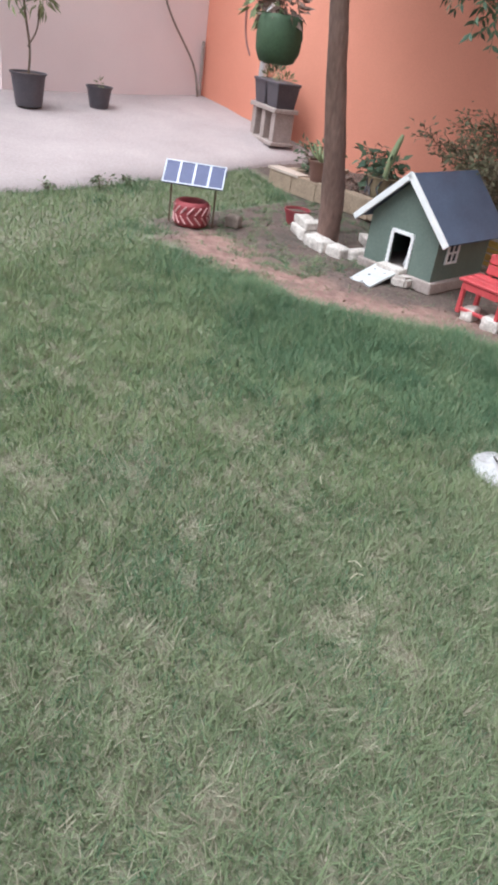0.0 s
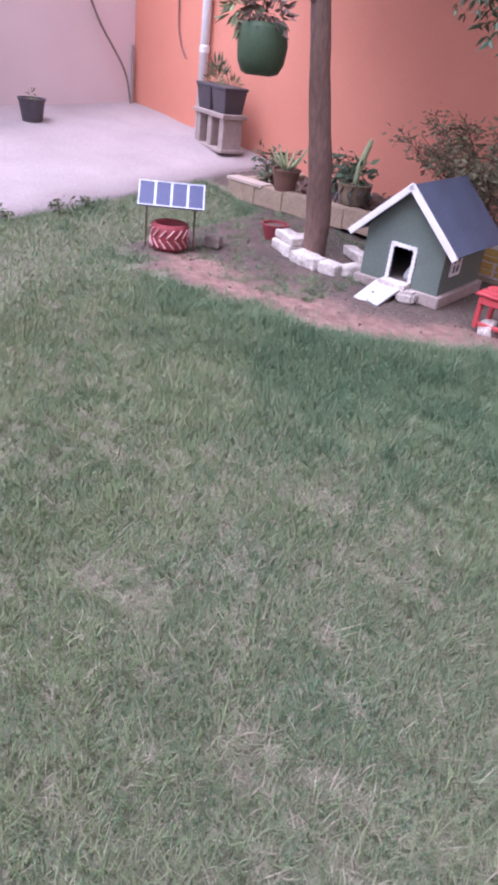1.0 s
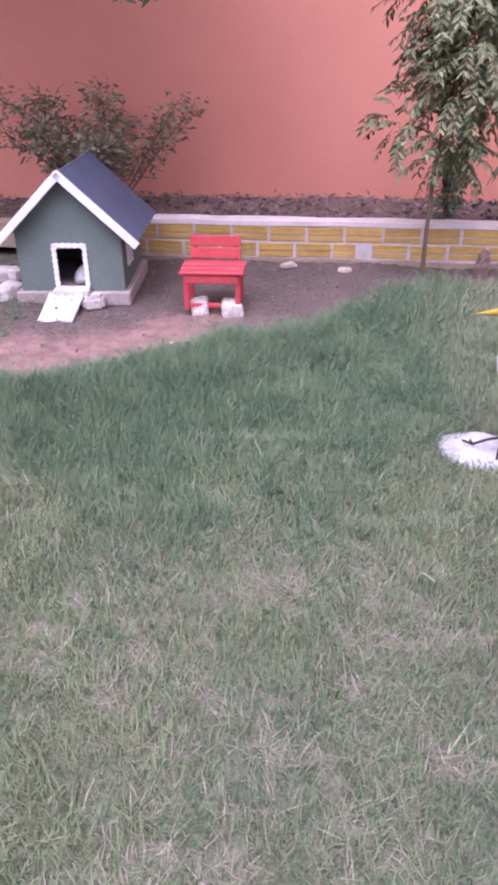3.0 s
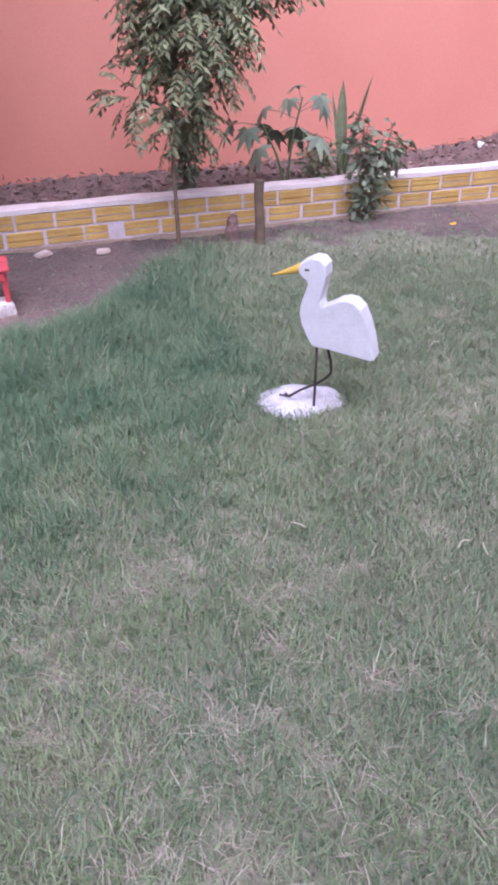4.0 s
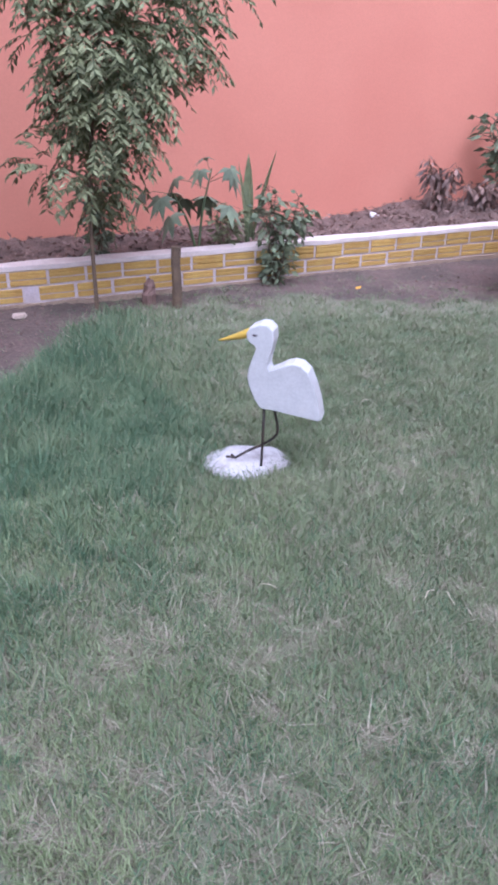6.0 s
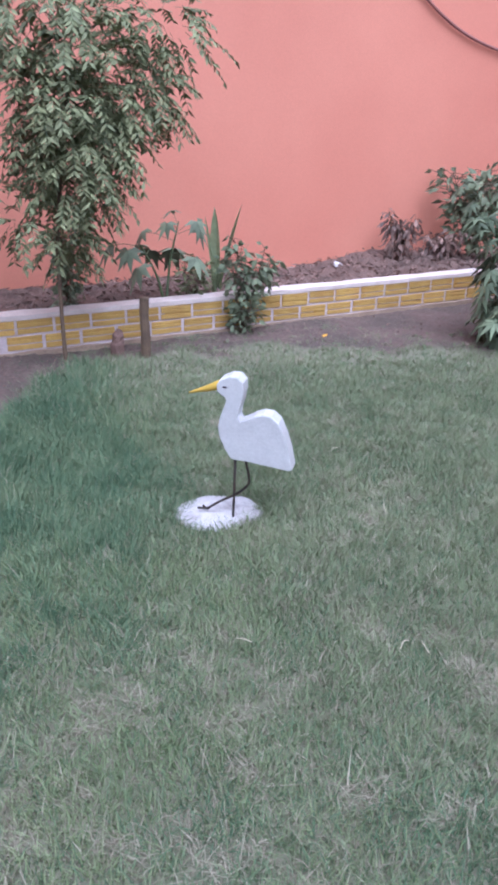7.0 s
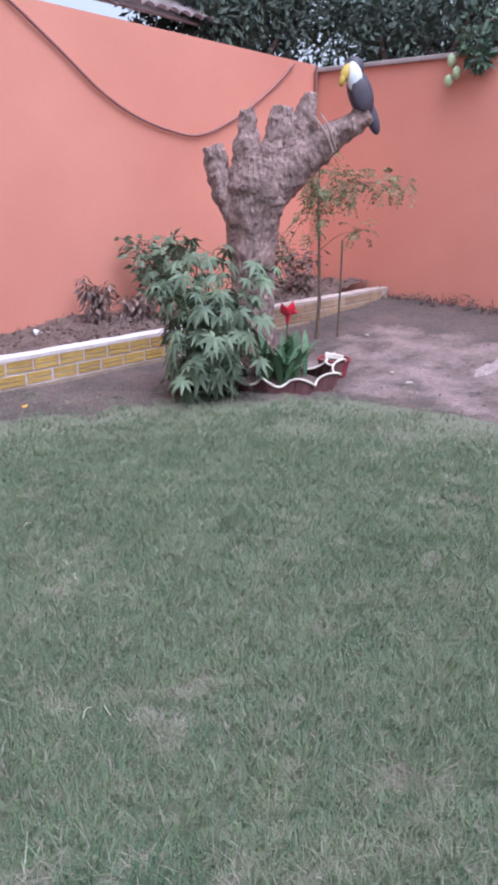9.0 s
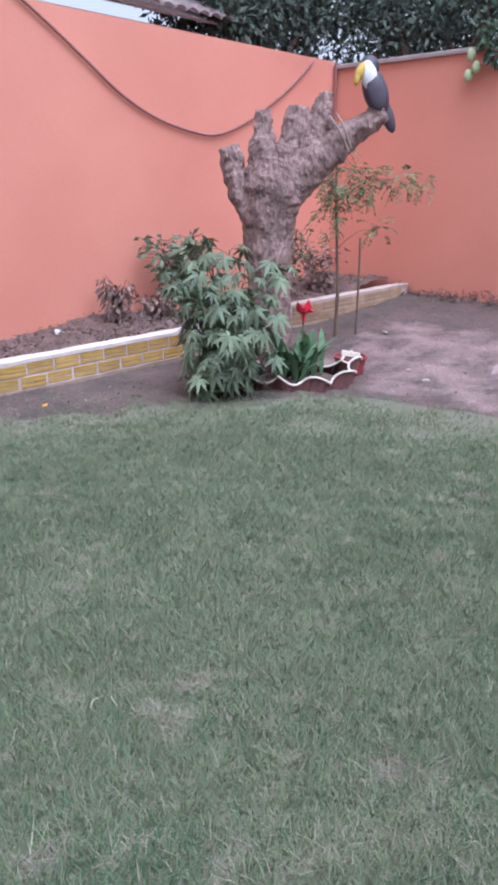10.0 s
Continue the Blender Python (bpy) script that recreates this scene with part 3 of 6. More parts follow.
def build_lawn():
    rng = np.random.default_rng(11)
    sets = ((-3.6, 4.2, -2.5, 1.8, 820000, 0.0027), (-5.6, 5.2, -6.7, 3.1, 640000, 0.0058))
    kinds = {name: ([], [], 0) for name in ("lawn_grass", "dim_toned_grass", "lush_grass", "dry_grass")}
    for x0, x1, y0, y1, n, wide in sets:
        x, y = rng.uniform(x0, x1, n), rng.uniform(y0, y1, n)
        d = lawn_edge(x, y)
        fine = waves(x, y, 1, 0.12, 0.4)
        broad = waves(x, y, 2, 0.5, 1.5)
        # ragged, thinning rim of the lawn, with stray tufts on the earth
        rim = d + 0.10 * fine + 0.08 * broad
        stray = np.where((x < -2.4) & (d < -0.40) & (np.hypot(x + 3.1, y - 1.9) > 0.5), 1.1, np.where((x > 0.5) & (x < 4.6) & (d > -0.8), np.clip(0.62 + 0.5 * d, 0.1, 1), 0.05)) * np.clip(0.55 + 1.1 * fine, 0, 2)
        keep = rng.random(n) < np.clip(0.5 + rim * np.where(x > 2.2, 0.9, np.where(x > 0.3, 1.4, 2.4)), stray, 1)
        for bx, by, br in ((3.05, 0.33, 0.34), (3.45, -0.28, 0.28), (4.1, -0.5, 0.4), (2.9, -0.95, 0.16), (3.9, 0.25, 0.3)):
            keep &= rng.random(n) > 0.85 * np.exp(-((x - bx) ** 2 + (y - by) ** 2) / br ** 2)
        if wide < 0.005:
            keep &= rng.random(n) < np.clip((1.12 - np.hypot((x - 0.2) / 3.6, (y + 0.6) / 2.3)) * 3.0, 0, 1)
        keep &= (x > np.interp(y, PATIO_Y, PATIO_X) + 0.02) & (y < BED_Y - 0.03)
        keep &= ~((x + 0.02) ** 2 / 0.172 ** 2 + (y - 0.085) ** 2 / 0.108 ** 2 < 1)
        # dry, flattened patches
        dryness = 0.75 * fine + 0.35 * broad + 0.6 * waves(x, y, 3, 0.05, 0.14)
        worn = np.clip((-y + 0.2) * 0.6, 0, 0.42) * np.clip((1.2 - x) * 0.6, 0.25, 1)
        for bx, by, br in ((-1.43, -1.14, 0.2), (-1.1, -1.14, 0.16), (-0.8, -0.82, 0.18), (-0.4, -0.85, 0.16), (-0.97, -1.75, 0.12), (0.81, 0.08, 0.2), (-0.1, -1.85, 0.15), (0.3, -1.25, 0.14)):
            dryness = dryness + 0.8 * np.exp(-((x - bx) ** 2 + (y - by) ** 2) / br ** 2)
        dry = np.clip((dryness + worn - 0.82) * 1.1, 0, 0.85)
        keep &= rng.random(n) > 0.35 * dry
        x, y, d, fine, broad, dry = (q[keep] for q in (x, y, d, fine, broad, dry))
        n = len(x)
        # long lush grass in a belt along the bare earth
        belt = np.clip((np.interp(x, LUSH_X, LUSH_D) + 0.18 * fine + 0.22 * broad - d) / 0.6, 0, 1) * np.clip((0.4 - x + 0.15 * broad) / 0.6, 0, 1) * np.clip((d + 0.12) * 5, 0, 1)
        tall = np.exp(-((np.clip(d, 0, 9) - 0.3) / 0.45) ** 2) * np.clip((0.5 - x) / 0.6, 0, 1) * np.clip((x + 2.9) / 0.8, 0, 1)
        dry = dry * (1 - 0.85 * belt)
        h = (0.042 + 0.008 * fine + 0.018 * belt + 0.042 * tall) * rng.uniform(0.5, 1.4, n) * np.clip(0.8 + d, 0.6, 1) * np.where((d < -0.1) & (x > -2.4) & (x < 0.3), 0.6, 1.0) * (1 - 0.45 * dry) * np.where(x > 0.8, np.clip(0.80 + 0.4 * d + 0.25 * fine, 0.45, 1), 1.0)
        a = rng.uniform(0, 2 * np.pi, n) + 0.8 * broad
        lean = rng.uniform(0.2, 1.3, n) * h * (1 + 1.4 * dry) * np.where(d < -0.1, 1.6, 1.0)
        w = wide * rng.uniform(0.55, 1.3, n)
        s = rng.uniform(0, 2 * np.pi, n)
        z = land(x, y) - 0.004
        sx, sy = np.cos(s) * w / 2, np.sin(s) * w / 2
        dx, dy = np.cos(a) * lean, np.sin(a) * lean
        P = np.stack([
            np.stack([x - sx, y - sy, z], 1), np.stack([x + sx, y + sy, z], 1),
            np.stack([x - 0.8 * sx + 0.35 * dx, y - 0.8 * sy + 0.35 * dy, z + 0.62 * h], 1), np.stack([x + 0.8 * sx + 0.35 * dx, y + 0.8 * sy + 0.35 * dy, z + 0.62 * h], 1),
            np.stack([x + dx, y + dy, z + h], 1)], 1)
        straw = rng.random(n) < 0.14 + 0.66 * dry - 0.11 * belt
        green = ~straw & (rng.random(n) < np.where((d < 0) & (x < 0), 0.6, np.maximum(np.maximum(belt * 0.88, 0.30 * np.clip(0.3 - fine, 0, 1)), sum(0.7 * np.exp(-((x - bx) ** 2 + (y - by) ** 2) / 0.05) for bx, by in ((-1.23, -0.72), (-0.2, -1.58), (-0.75, -1.35))))))
        # Slightly darker blades towards the east: uneven light put into the grass colour.
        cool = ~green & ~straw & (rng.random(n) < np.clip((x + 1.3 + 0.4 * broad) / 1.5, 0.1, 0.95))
        for name, some in (("lawn_grass", ~green & ~cool & ~straw), ("dim_toned_grass", cool), ("lush_grass", green), ("dry_grass", straw)):
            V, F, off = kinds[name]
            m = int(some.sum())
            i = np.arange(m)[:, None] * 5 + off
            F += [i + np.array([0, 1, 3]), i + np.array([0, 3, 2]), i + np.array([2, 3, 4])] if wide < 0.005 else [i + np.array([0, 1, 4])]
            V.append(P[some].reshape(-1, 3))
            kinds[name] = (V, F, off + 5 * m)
    looks = {
        "lawn_grass": (grass_material("lawn_grass", [(0.42, (0.130, 0.188, 0.090)), (0.65, (0.192, 0.248, 0.122)), (0.95, (0.285, 0.325, 0.180))], 2.3, 0.30), "pale green lawn of fine blades"),
        "dim_toned_grass": (grass_material("dim_toned_grass", [(0.42, (0.130, 0.174, 0.094)), (0.65, (0.184, 0.226, 0.126)), (0.95, (0.266, 0.295, 0.174))], 2.3, 0.30), "grey-green lawn blades, coloured slightly darker for uneven light"),
        "lush_grass": (grass_material("lush_grass", [(0.40, (0.070, 0.132, 0.076)), (0.62, (0.105, 0.172, 0.094)), (0.84, (0.18, 0.24, 0.135))], 3.0, 0.25), "longer lush dark green grass along the bare earth"),
        "dry_grass": (grass_material("dry_grass", [(0.42, (0.17, 0.15, 0.105)), (0.68, (0.275, 0.245, 0.18)), (0.95, (0.385, 0.345, 0.265))], 4.0, 0.45), "dry straw-coloured blades in worn patches of lawn")}
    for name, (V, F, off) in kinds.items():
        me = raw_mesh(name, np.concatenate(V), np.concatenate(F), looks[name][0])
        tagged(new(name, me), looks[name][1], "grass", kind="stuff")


build_lawn()


# ---- dog house ----
def build_house():
    h = thing("dog_house", (-2.245, 2.08, 0), 5, "small green wooden pet house with blue-grey gable roof and white trim", "pet house")
    part("base_slab", rough_up(box((0.70, 0.76, 0.09), (0, 0, 0.035), bevel=0.008), 0.004, 9), M_GREYBASE, h, "grey concrete base")
    W, D, E_, R = 0.315, 0.345, 0.44, 0.745
    z0, t = 0.078, 0.018
    dx, dt = 0.082, 0.345
    wallz = part("front_wall", bmesh.new(), M_GREENPAINT, h)
    bm = bmesh.new()
    slab(bm, [(-W, z0), (-dx, z0), (-dx, dt), (-W, dt)], t)
    slab(bm, [(dx, z0), (W, z0), (W, dt), (dx, dt)], t)
    slab(bm, [(-W, dt), (W, dt), (W, E_), (0, R), (-W, E_)], t)
    bmesh.ops.translate(bm, vec=(0, -D, 0), verts=bm.verts)
    bmesh.ops.recalc_face_normals(bm, faces=bm.faces)
    bm.to_mesh(wallz.data)
    bm.free()
    bm = slab(bmesh.new(), [(-W, z0), (W, z0), (W, E_), (0, R), (-W, E_)], t)
    bmesh.ops.translate(bm, vec=(0, D, 0), verts=bm.verts)
    part("back_wall", bm, M_GREENPAINT, h)
    for sx in (-1, 1):
        part("side_wall", box((t, 2 * D - t, E_ - z0), (sx * (W - t / 2), 0, (E_ + z0) / 2)), M_GREENPAINT, h)
    part("floor_board", box((2 * W - 0.04, 2 * D - 0.04, 0.01), (0, 0, z0 + 0.008)), M_GREYBASE, h)
    # roof sheets
    ang = math.atan2(0.76 - 0.375, 0.41)
    ln = math.hypot(0.76 - 0.375, 0.41) + 0.02
    for sx in (-1, 1):
        mid = (sx * 0.205, 0.01, (0.76 + 0.375) / 2 + 0.012)
        part("roof_sheet", box((ln, 2 * D + 0.17, 0.016), mid, (0, sx * math.degrees(ang), 0), bevel=0.003), M_ROOFBLUE, h, "blue-grey roof sheet")
        part("barge_board", box((ln + 0.012, 0.022, 0.046), (mid[0], -D - 0.085, mid[2] - 0.006), (0, sx * math.degrees(ang), 0), bevel=0.003), M_WHITE, h, "white barge board")
    # scalloped door frame
    def frame_piece(name, p0, p1, parent):
        bm = bmesh.new()
        v = Vector(p1) - Vector(p0)
        cuboid(bm, (v.length + 0.02, 0.012, 0.022), ((p0[0] + p1[0]) / 2, 0, (p0[1] + p1[1]) / 2), (0, -math.degrees(math.atan2(v[1], v[0])), 0), bevel=0.002)
        k = max(3, int(v.length / 0.032))
        for i in range(k):
            q = Vector(p0) + v * (i + 0.5) / k
            bmesh.ops.create_cone(bm, cap_ends=True, segments=10, radius1=0.016, radius2=0.016, depth=0.011, matrix=pose(q[0], 0, q[1], 90, 0, 0))
        bmesh.ops.translate(bm, vec=(0, -D - t / 2 - 0.006, 0), verts=bm.verts)
        part(name, bm, M_WHITE, parent)
    door = part("door_frame", box((2 * dx + 0.04, 0.012, 0.014), (0, -D - t / 2 - 0.004, z0 + 0.006)), M_WHITE, h, "white scalloped door frame")
    frame_piece("jamb", (-dx - 0.01, z0), (-dx - 0.01, dt + 0.01), door)
    frame_piece("jamb", (dx + 0.01, z0), (dx + 0.01, dt + 0.01), door)
    frame_piece("lintel", (-dx - 0.01, dt + 0.012), (dx + 0.01, dt + 0.012), door)
    # side windows with white bars
    for sx in (-1, 1):
        x = sx * (W + 0.006)
        # No opening behind: a dark sheet stands in for the shaded inside.
        w = part("window", box((0.006, 0.135, 0.135), (x, -0.16, 0.285)), M_DARK, h)
        for y in (-0.226, -0.094):
            part("window_frame", box((0.016, 0.02, 0.165), (x + sx * 0.004, y, 0.285), bevel=0.002), M_WHITE, w, "white window frame")
        for z in (0.212, 0.358):
            part("window_frame", box((0.016, 0.155, 0.018), (x + sx * 0.0045, -0.16, z), bevel=0.002), M_WHITE, w, "white window frame")
        part("glazing_bar", box((0.012, 0.012, 0.13), (x + sx * 0.005, -0.16, 0.285)), M_WHITE, w)
        part("glazing_bar", box((0.012, 0.115, 0.012), (x + sx * 0.006, -0.16, 0.285)), M_WHITE, w)
    return h


build_house()


def build_ramp():
    r = thing("ramp_board", (-2.225, 1.515, 0.046), 6, "white painted board ramp with a chipped lower edge", "ramp")
    out = [(-0.115, -0.15), (-0.02, -0.15), (-0.015, -0.135), (0.0, -0.140), (0.01, -0.128), (0.03, -0.148), (0.085, -0.15), (0.115, 0.14), (-0.10, 0.14)]
    bm = slab(bmesh.new(), out, 0.014, "z")
    bmesh.ops.rotate(bm, verts=bm.verts, cent=(0, 0, 0), matrix=Matrix.Rotation(radians(17), 3, "X"))
    part("board", bm, M_FIGURE, r)
    for u, v, rad in ((-0.03, -0.02, 0.010), (0.05, 0.06, 0.006), (-0.05, 0.07, 0.005)):
        part("knot_hole", lathe(bmesh.new(), [(rad, -0.002), (rad * 0.9, 0.003)], 10, (u, v * math.cos(radians(17)), v * math.sin(radians(17)) + 0.0075)), M_DARK, r, "dark knot hole")
    s = thing("step_stone", (-2.075, 1.655, 0.04), 15, "white painted stone step beside the ramp", "stone")
    part("stone_block", rough_up(box((0.13, 0.12, 0.085), bevel=0.02, segs=2), 0.008, 14), M_STONE, s)


build_ramp()


def build_bench():
    b = thing("garden_bench", (-1.335, 1.58, 0.0), 2, "small red painted wooden bench standing on white stones", "bench")
    for x in (-0.15, 0.15):
        part("leg", box((0.03, 0.03, 0.22), (x, 0.0, 0.145), bevel=0.003), M_RED, b)
        part("leg", box((0.03, 0.03, 0.22), (x, 0.21, 0.145), bevel=0.003), M_RED, b)
        part("back_post", box((0.028, 0.022, 0.20), (x * 0.8, 0.235, 0.32), (-6, 0, 0), bevel=0.003), M_RED, b)
        part("side_rail", box((0.022, 0.2, 0.03), (x, 0.105, 0.215), bevel=0.003), M_RED, b)
    part("front_rail", box((0.31, 0.022, 0.045), (0, -0.018, 0.225), bevel=0.003), M_RED, b)
    part("stretcher", box((0.30, 0.02, 0.025), (0, 0.0, 0.065), bevel=0.003), M_RED, b)
    for i in range(3):
        part("seat_slat", box((0.37, 0.075, 0.018), (0, 0.0 + 0.085 * i, 0.262 + 0.002 * i), (0, 0, 0), bevel=0.004), M_RED, b)
    for i, z in enumerate((0.315, 0.385)):
        part("back_slat", box((0.30, 0.016, 0.062), (0, 0.222 + 0.006 * i, z), (-6, 0, 0), bevel=0.004), M_RED, b)


build_bench()


def stone(name, at, size, rz, seed, label, group=""):
    bm = bmesh.new()
    bmesh.ops.create_cube(bm, size=1)
    bmesh.ops.subdivide_edges(bm, edges=bm.edges[:], cuts=7, use_grid_fill=True)
    r = min(size) * 0.2
    for v in bm.verts:
        q = Vector([v.co[k] * size[k] for k in range(3)])
        core = Vector([max(-size[k] / 2 + r, min(size[k] / 2 - r, q[k])) for k in range(3)])
        v.co = core + (q - core).normalized() * r if (q - core).length > 1e-6 else q
    rough_up(bm, min(size) * 0.17, 9, seed)
    rough_up(bm, min(size) * 0.05, 38, seed + 3)
    ob = part(name, bm, M_STONE)
    ob.matrix_world = pose(*at, random.Random(seed).uniform(-3, 3), random.Random(seed + 1).uniform(-3, 3), rz)
    return tagged(ob, label, "stone", group)


for i, (x, y, s) in enumerate(((-1.42, 1.625, (0.105, 0.12, 0.10)), (-1.225, 1.615, (0.12, 0.12, 0.105)))):
    stone("bench_stone", (x, y, 0.035), s, 10 * i, 20 + i, "white rough stone block under the red bench", "stones under the bench")
stone("threshold_stone", (-2.205, 1.672, 0.098), (0.215, 0.105, 0.036), 6, 33, "white painted flat stone at the pet house door")
# stone ring round the tree
for i, (x, y, sx, sy, sz, rz) in enumerate(((-3.35, 1.80, 0.31, 0.14, 0.10, -22), (-3.34, 1.81, 0.29, 0.135, 0.085, -20), (-3.03, 1.69, 0.33, 0.145, 0.115, -16), (-2.78, 1.67, 0.15, 0.13, 0.11, 8), (-2.67, 1.80, 0.20, 0.12, 0.12, 62), (-2.63, 1.93, 0.13, 0.10, 0.06, 50), (-2.90, 2.20, 0.34, 0.12, 0.10, -25), (-3.45, 2.15, 0.2, 0.13, 0.1, 70))):
    z = 0.046 if i not in (1, 5) else 0.126
    stone("ring_stone", (x, y, z - 0.008), (sx, sy, sz * 0.9), rz, 40 + i, "whitewashed rough stone ringing the tree foot", "stones round the tree")


# ---- wishing well of a small tyre ----
def tyre_mesh(R, r, h, treads=True):
    bm = bmesh.new()
    prof = [(R * 0.62, -h * 0.36), (R * 0.8, -h * 0.5), (R * 0.94, -h * 0.46), (R, -h * 0.3), (R, h * 0.3), (R * 0.94, h * 0.46), (R * 0.8, h * 0.5), (R * 0.62, h * 0.36), (R * 0.56, 0.0)]
    sides = 32
    rings = [[bm.verts.new((a * math.cos(k * math.tau / sides), a * math.sin(k * math.tau / sides), z)) for k in range(sides)] for a, z in prof]
    for i in range(len(rings)):
        r0, r1 = rings[i], rings[(i + 1) % len(rings)]
        for k in range(sides):
            bm.faces.new((r0[k], r0[(k + 1) % sides], r1[(k + 1) % sides], r1[k]))
    return bm


def build_well():
    w = thing("wishing_well", (-3.845, 0.955, 0.0), 48, "toy wishing well of a red tyre under a striped blue roof", "wishing well")
    R, h = 0.148, 0.20
    bm = tyre_mesh(R, 0.1, h)
    bmesh.ops.translate(bm, vec=(0, 0, h / 2), verts=bm.verts)
    ty = part("tyre", bm, M_REDTYRE, w, "red painted tyre with pale chevron treads", True)
    n = 15
    for i in range(n):
        for s in (-1, 1):
            a = i * math.tau / n
            bm = bmesh.new()
            path = [((R + 0.003) * math.cos(a + u * 0.36), (R + 0.003) * math.sin(a + u * 0.36), h / 2 + s * (0.008 + u * 0.062)) for u in (0, 0.33, 0.66, 1.0)]
            tube(bm, path, 0.0075, 5)
            part("tread_bar", bm, M_PINK, ty)
    for sx in (-1, 1):
        part("post", box((0.014, 0.014, 0.35), (sx * 0.185, 0.0, 0.175), bevel=0.002), M_TWIG, w)
    roof = part("roof_panel", box((0.50, 0.235, 0.012), (0, -0.02, 0.405), (38, 0, 0), bevel=0.002), M_PANEL, w, "blue glossy roof panel with silver strips")
    def on_panel(u, v, lift):
        return Vector((u, -0.02 + v * math.cos(radians(38)) - lift * math.sin(radians(38)), 0.405 + v * math.sin(radians(38)) + lift * math.cos(radians(38))))
    for u in (-0.245, -0.123, 0.0, 0.123, 0.245):
        part("strip", box((0.012 if abs(u) > 0.2 else 0.018, 0.235, 0.006), on_panel(u, 0, 0.008), (38, 0, 0)), M_STRIPE, roof)
    for v in (-0.112, 0.112):
        part("strip", box((0.50, 0.010, 0.005), on_panel(0, v, 0.009), (38, 0, 0)), M_STRIPE, roof)
    part("back_panel", box((0.50, 0.16, 0.010), (0, 0.135, 0.43), (-35, 0, 0), bevel=0.002), M_PANEL, w)


build_well()


# ---- plants ----
def pot(name, at, r0, r1, h, mat, label, rim=0.02, soil=True, rz=0.0):
    p = thing(name, at, rz, label, "plant pot")
    part("body", lathe(bmesh.new(), [(r0 * 0.9, 0), (r0, 0.01), (r1, h - rim), (r1 * 1.07, h - rim), (r1 * 1.09, h), (r1 * 0.97, h), (r1 * 0.93, h - rim * 1.6)], 28), mat, p, smooth=False)
    part("soil", lathe(bmesh.new(), [(r1 * 0.93, h - rim * 1.8), (r1 * 0.9, h - rim * 1.1)], 16), M_SOIL, p)
    return p


def shrub(name, at, height, spread, leaves, size, leaf_mat, label, seed, stems=5, stem_r=0.006, droop=0.4, low=0.25, lean=(0, 0), aspect=0.4, category="shrub", twigs=0.55):
    """Upright stems with side twigs and leaves along them."""
    rng = np.random.default_rng(seed)
    t = thing(name, at, 0, label, category)
    bases, ways, sides, lens = [], [], [], []
    bm = None
    for s in range(stems):
        if bm:
            part("stem", bm, M_TWIG, t)
        bm = bmesh.new()
        a = rng.uniform(0, 2 * np.pi)
        reach = spread * rng.uniform(0.3, 1.0)
        top = Vector((reach * math.cos(a) + lean[0], reach * math.sin(a) + lean[1], height * rng.uniform(0.7, 1.0)))
        mid = top * 0.5 + Vector((rng.normal(0, 0.05) * spread, rng.normal(0, 0.05) * spread, height * 0.06))
        path = smooth_path([(rng.normal(0, 0.015), rng.normal(0, 0.015), -0.03), mid, top], 5)
        tube(bm, path, [stem_r * (1 - 0.7 * i / (len(path) - 1)) for i in range(len(path))], 6)
        k = leaves // stems
        u = rng.uniform(low, 1.0, k)
        idx = np.clip(u * (len(path) - 1), 0, len(path) - 1.001)
        P = np.array([tuple(path[int(j)].lerp(path[int(j) + 1], j - int(j))) for j in idx])
        out = unit(k, rng)
        out[:, 2] = out[:, 2] * 0.5 + 0.15
        twig = rng.random((k, 1)) ** 0.7 * spread * twigs
        bases.append(P + out * twig)
        w = out + 0.5 * unit(k, rng)
        w[:, 2] -= droop
        ways.append(w)
        sides.append(unit(k, rng))
        lens.append(size * rng.uniform(0.6, 1.25, k))
        for j in range(0, k, max(1, k // 45)):
            tube(bm, [P[j], (P + out * twig)[j]], stem_r * 0.3, 4)
    part("stem", bm, M_TWIG, t)
    ln = np.concatenate(lens)
    leaf_part("leaves", t, leaf_mat, np.concatenate(bases), np.concatenate(ways), np.concatenate(sides), ln, ln * aspect)
    return t


def pinnate(bases, ways, rng, n_pairs, length, leaflet):
    """Feather leaves: arrays of leaflet bases, directions, sideways axes and lengths, with the rachis lines."""
    B, Wd, S, Ln, lines = [], [], [], [], []
    for b, w in zip(bases, ways):
        b, w = Vector(b), Vector(w).normalized()
        side = w.cross(Vector((0, 0, 1)))
        side = side.normalized() if side.length > 0.1 else Vector((1, 0, 0))
        L0 = length * rng.uniform(0.7, 1.2)
        pts = [b + w * (L0 * u) - Vector((0, 0, 1)) * (0.45 * L0 * u * u) for u in np.linspace(0, 1, 5)]
        lines.append(pts)
        for k in range(n_pairs):
            u = 0.2 + 0.8 * (k + 0.5) / n_pairs
            j = min(int(u * 4), 3)
            p = pts[j].lerp(pts[j + 1], u * 4 - j)
            d = (pts[j + 1] - pts[j]).normalized()
            for sgn in (-1, 1):
                B.append(p)
                Wd.append(d * 0.55 + side * sgn * 0.8 + Vector((0, 0, -0.35)) + Vector(rng.normal(0, 0.15, 3)))
                S.append(d.cross(side) + Vector(rng.normal(0, 0.4, 3)) if False else d + Vector(rng.normal(0, 0.3, 3)))
                Ln.append(leaflet * rng.uniform(0.7, 1.15))
    return np.array(B), np.array(Wd), np.array(S), np.array(Ln), lines


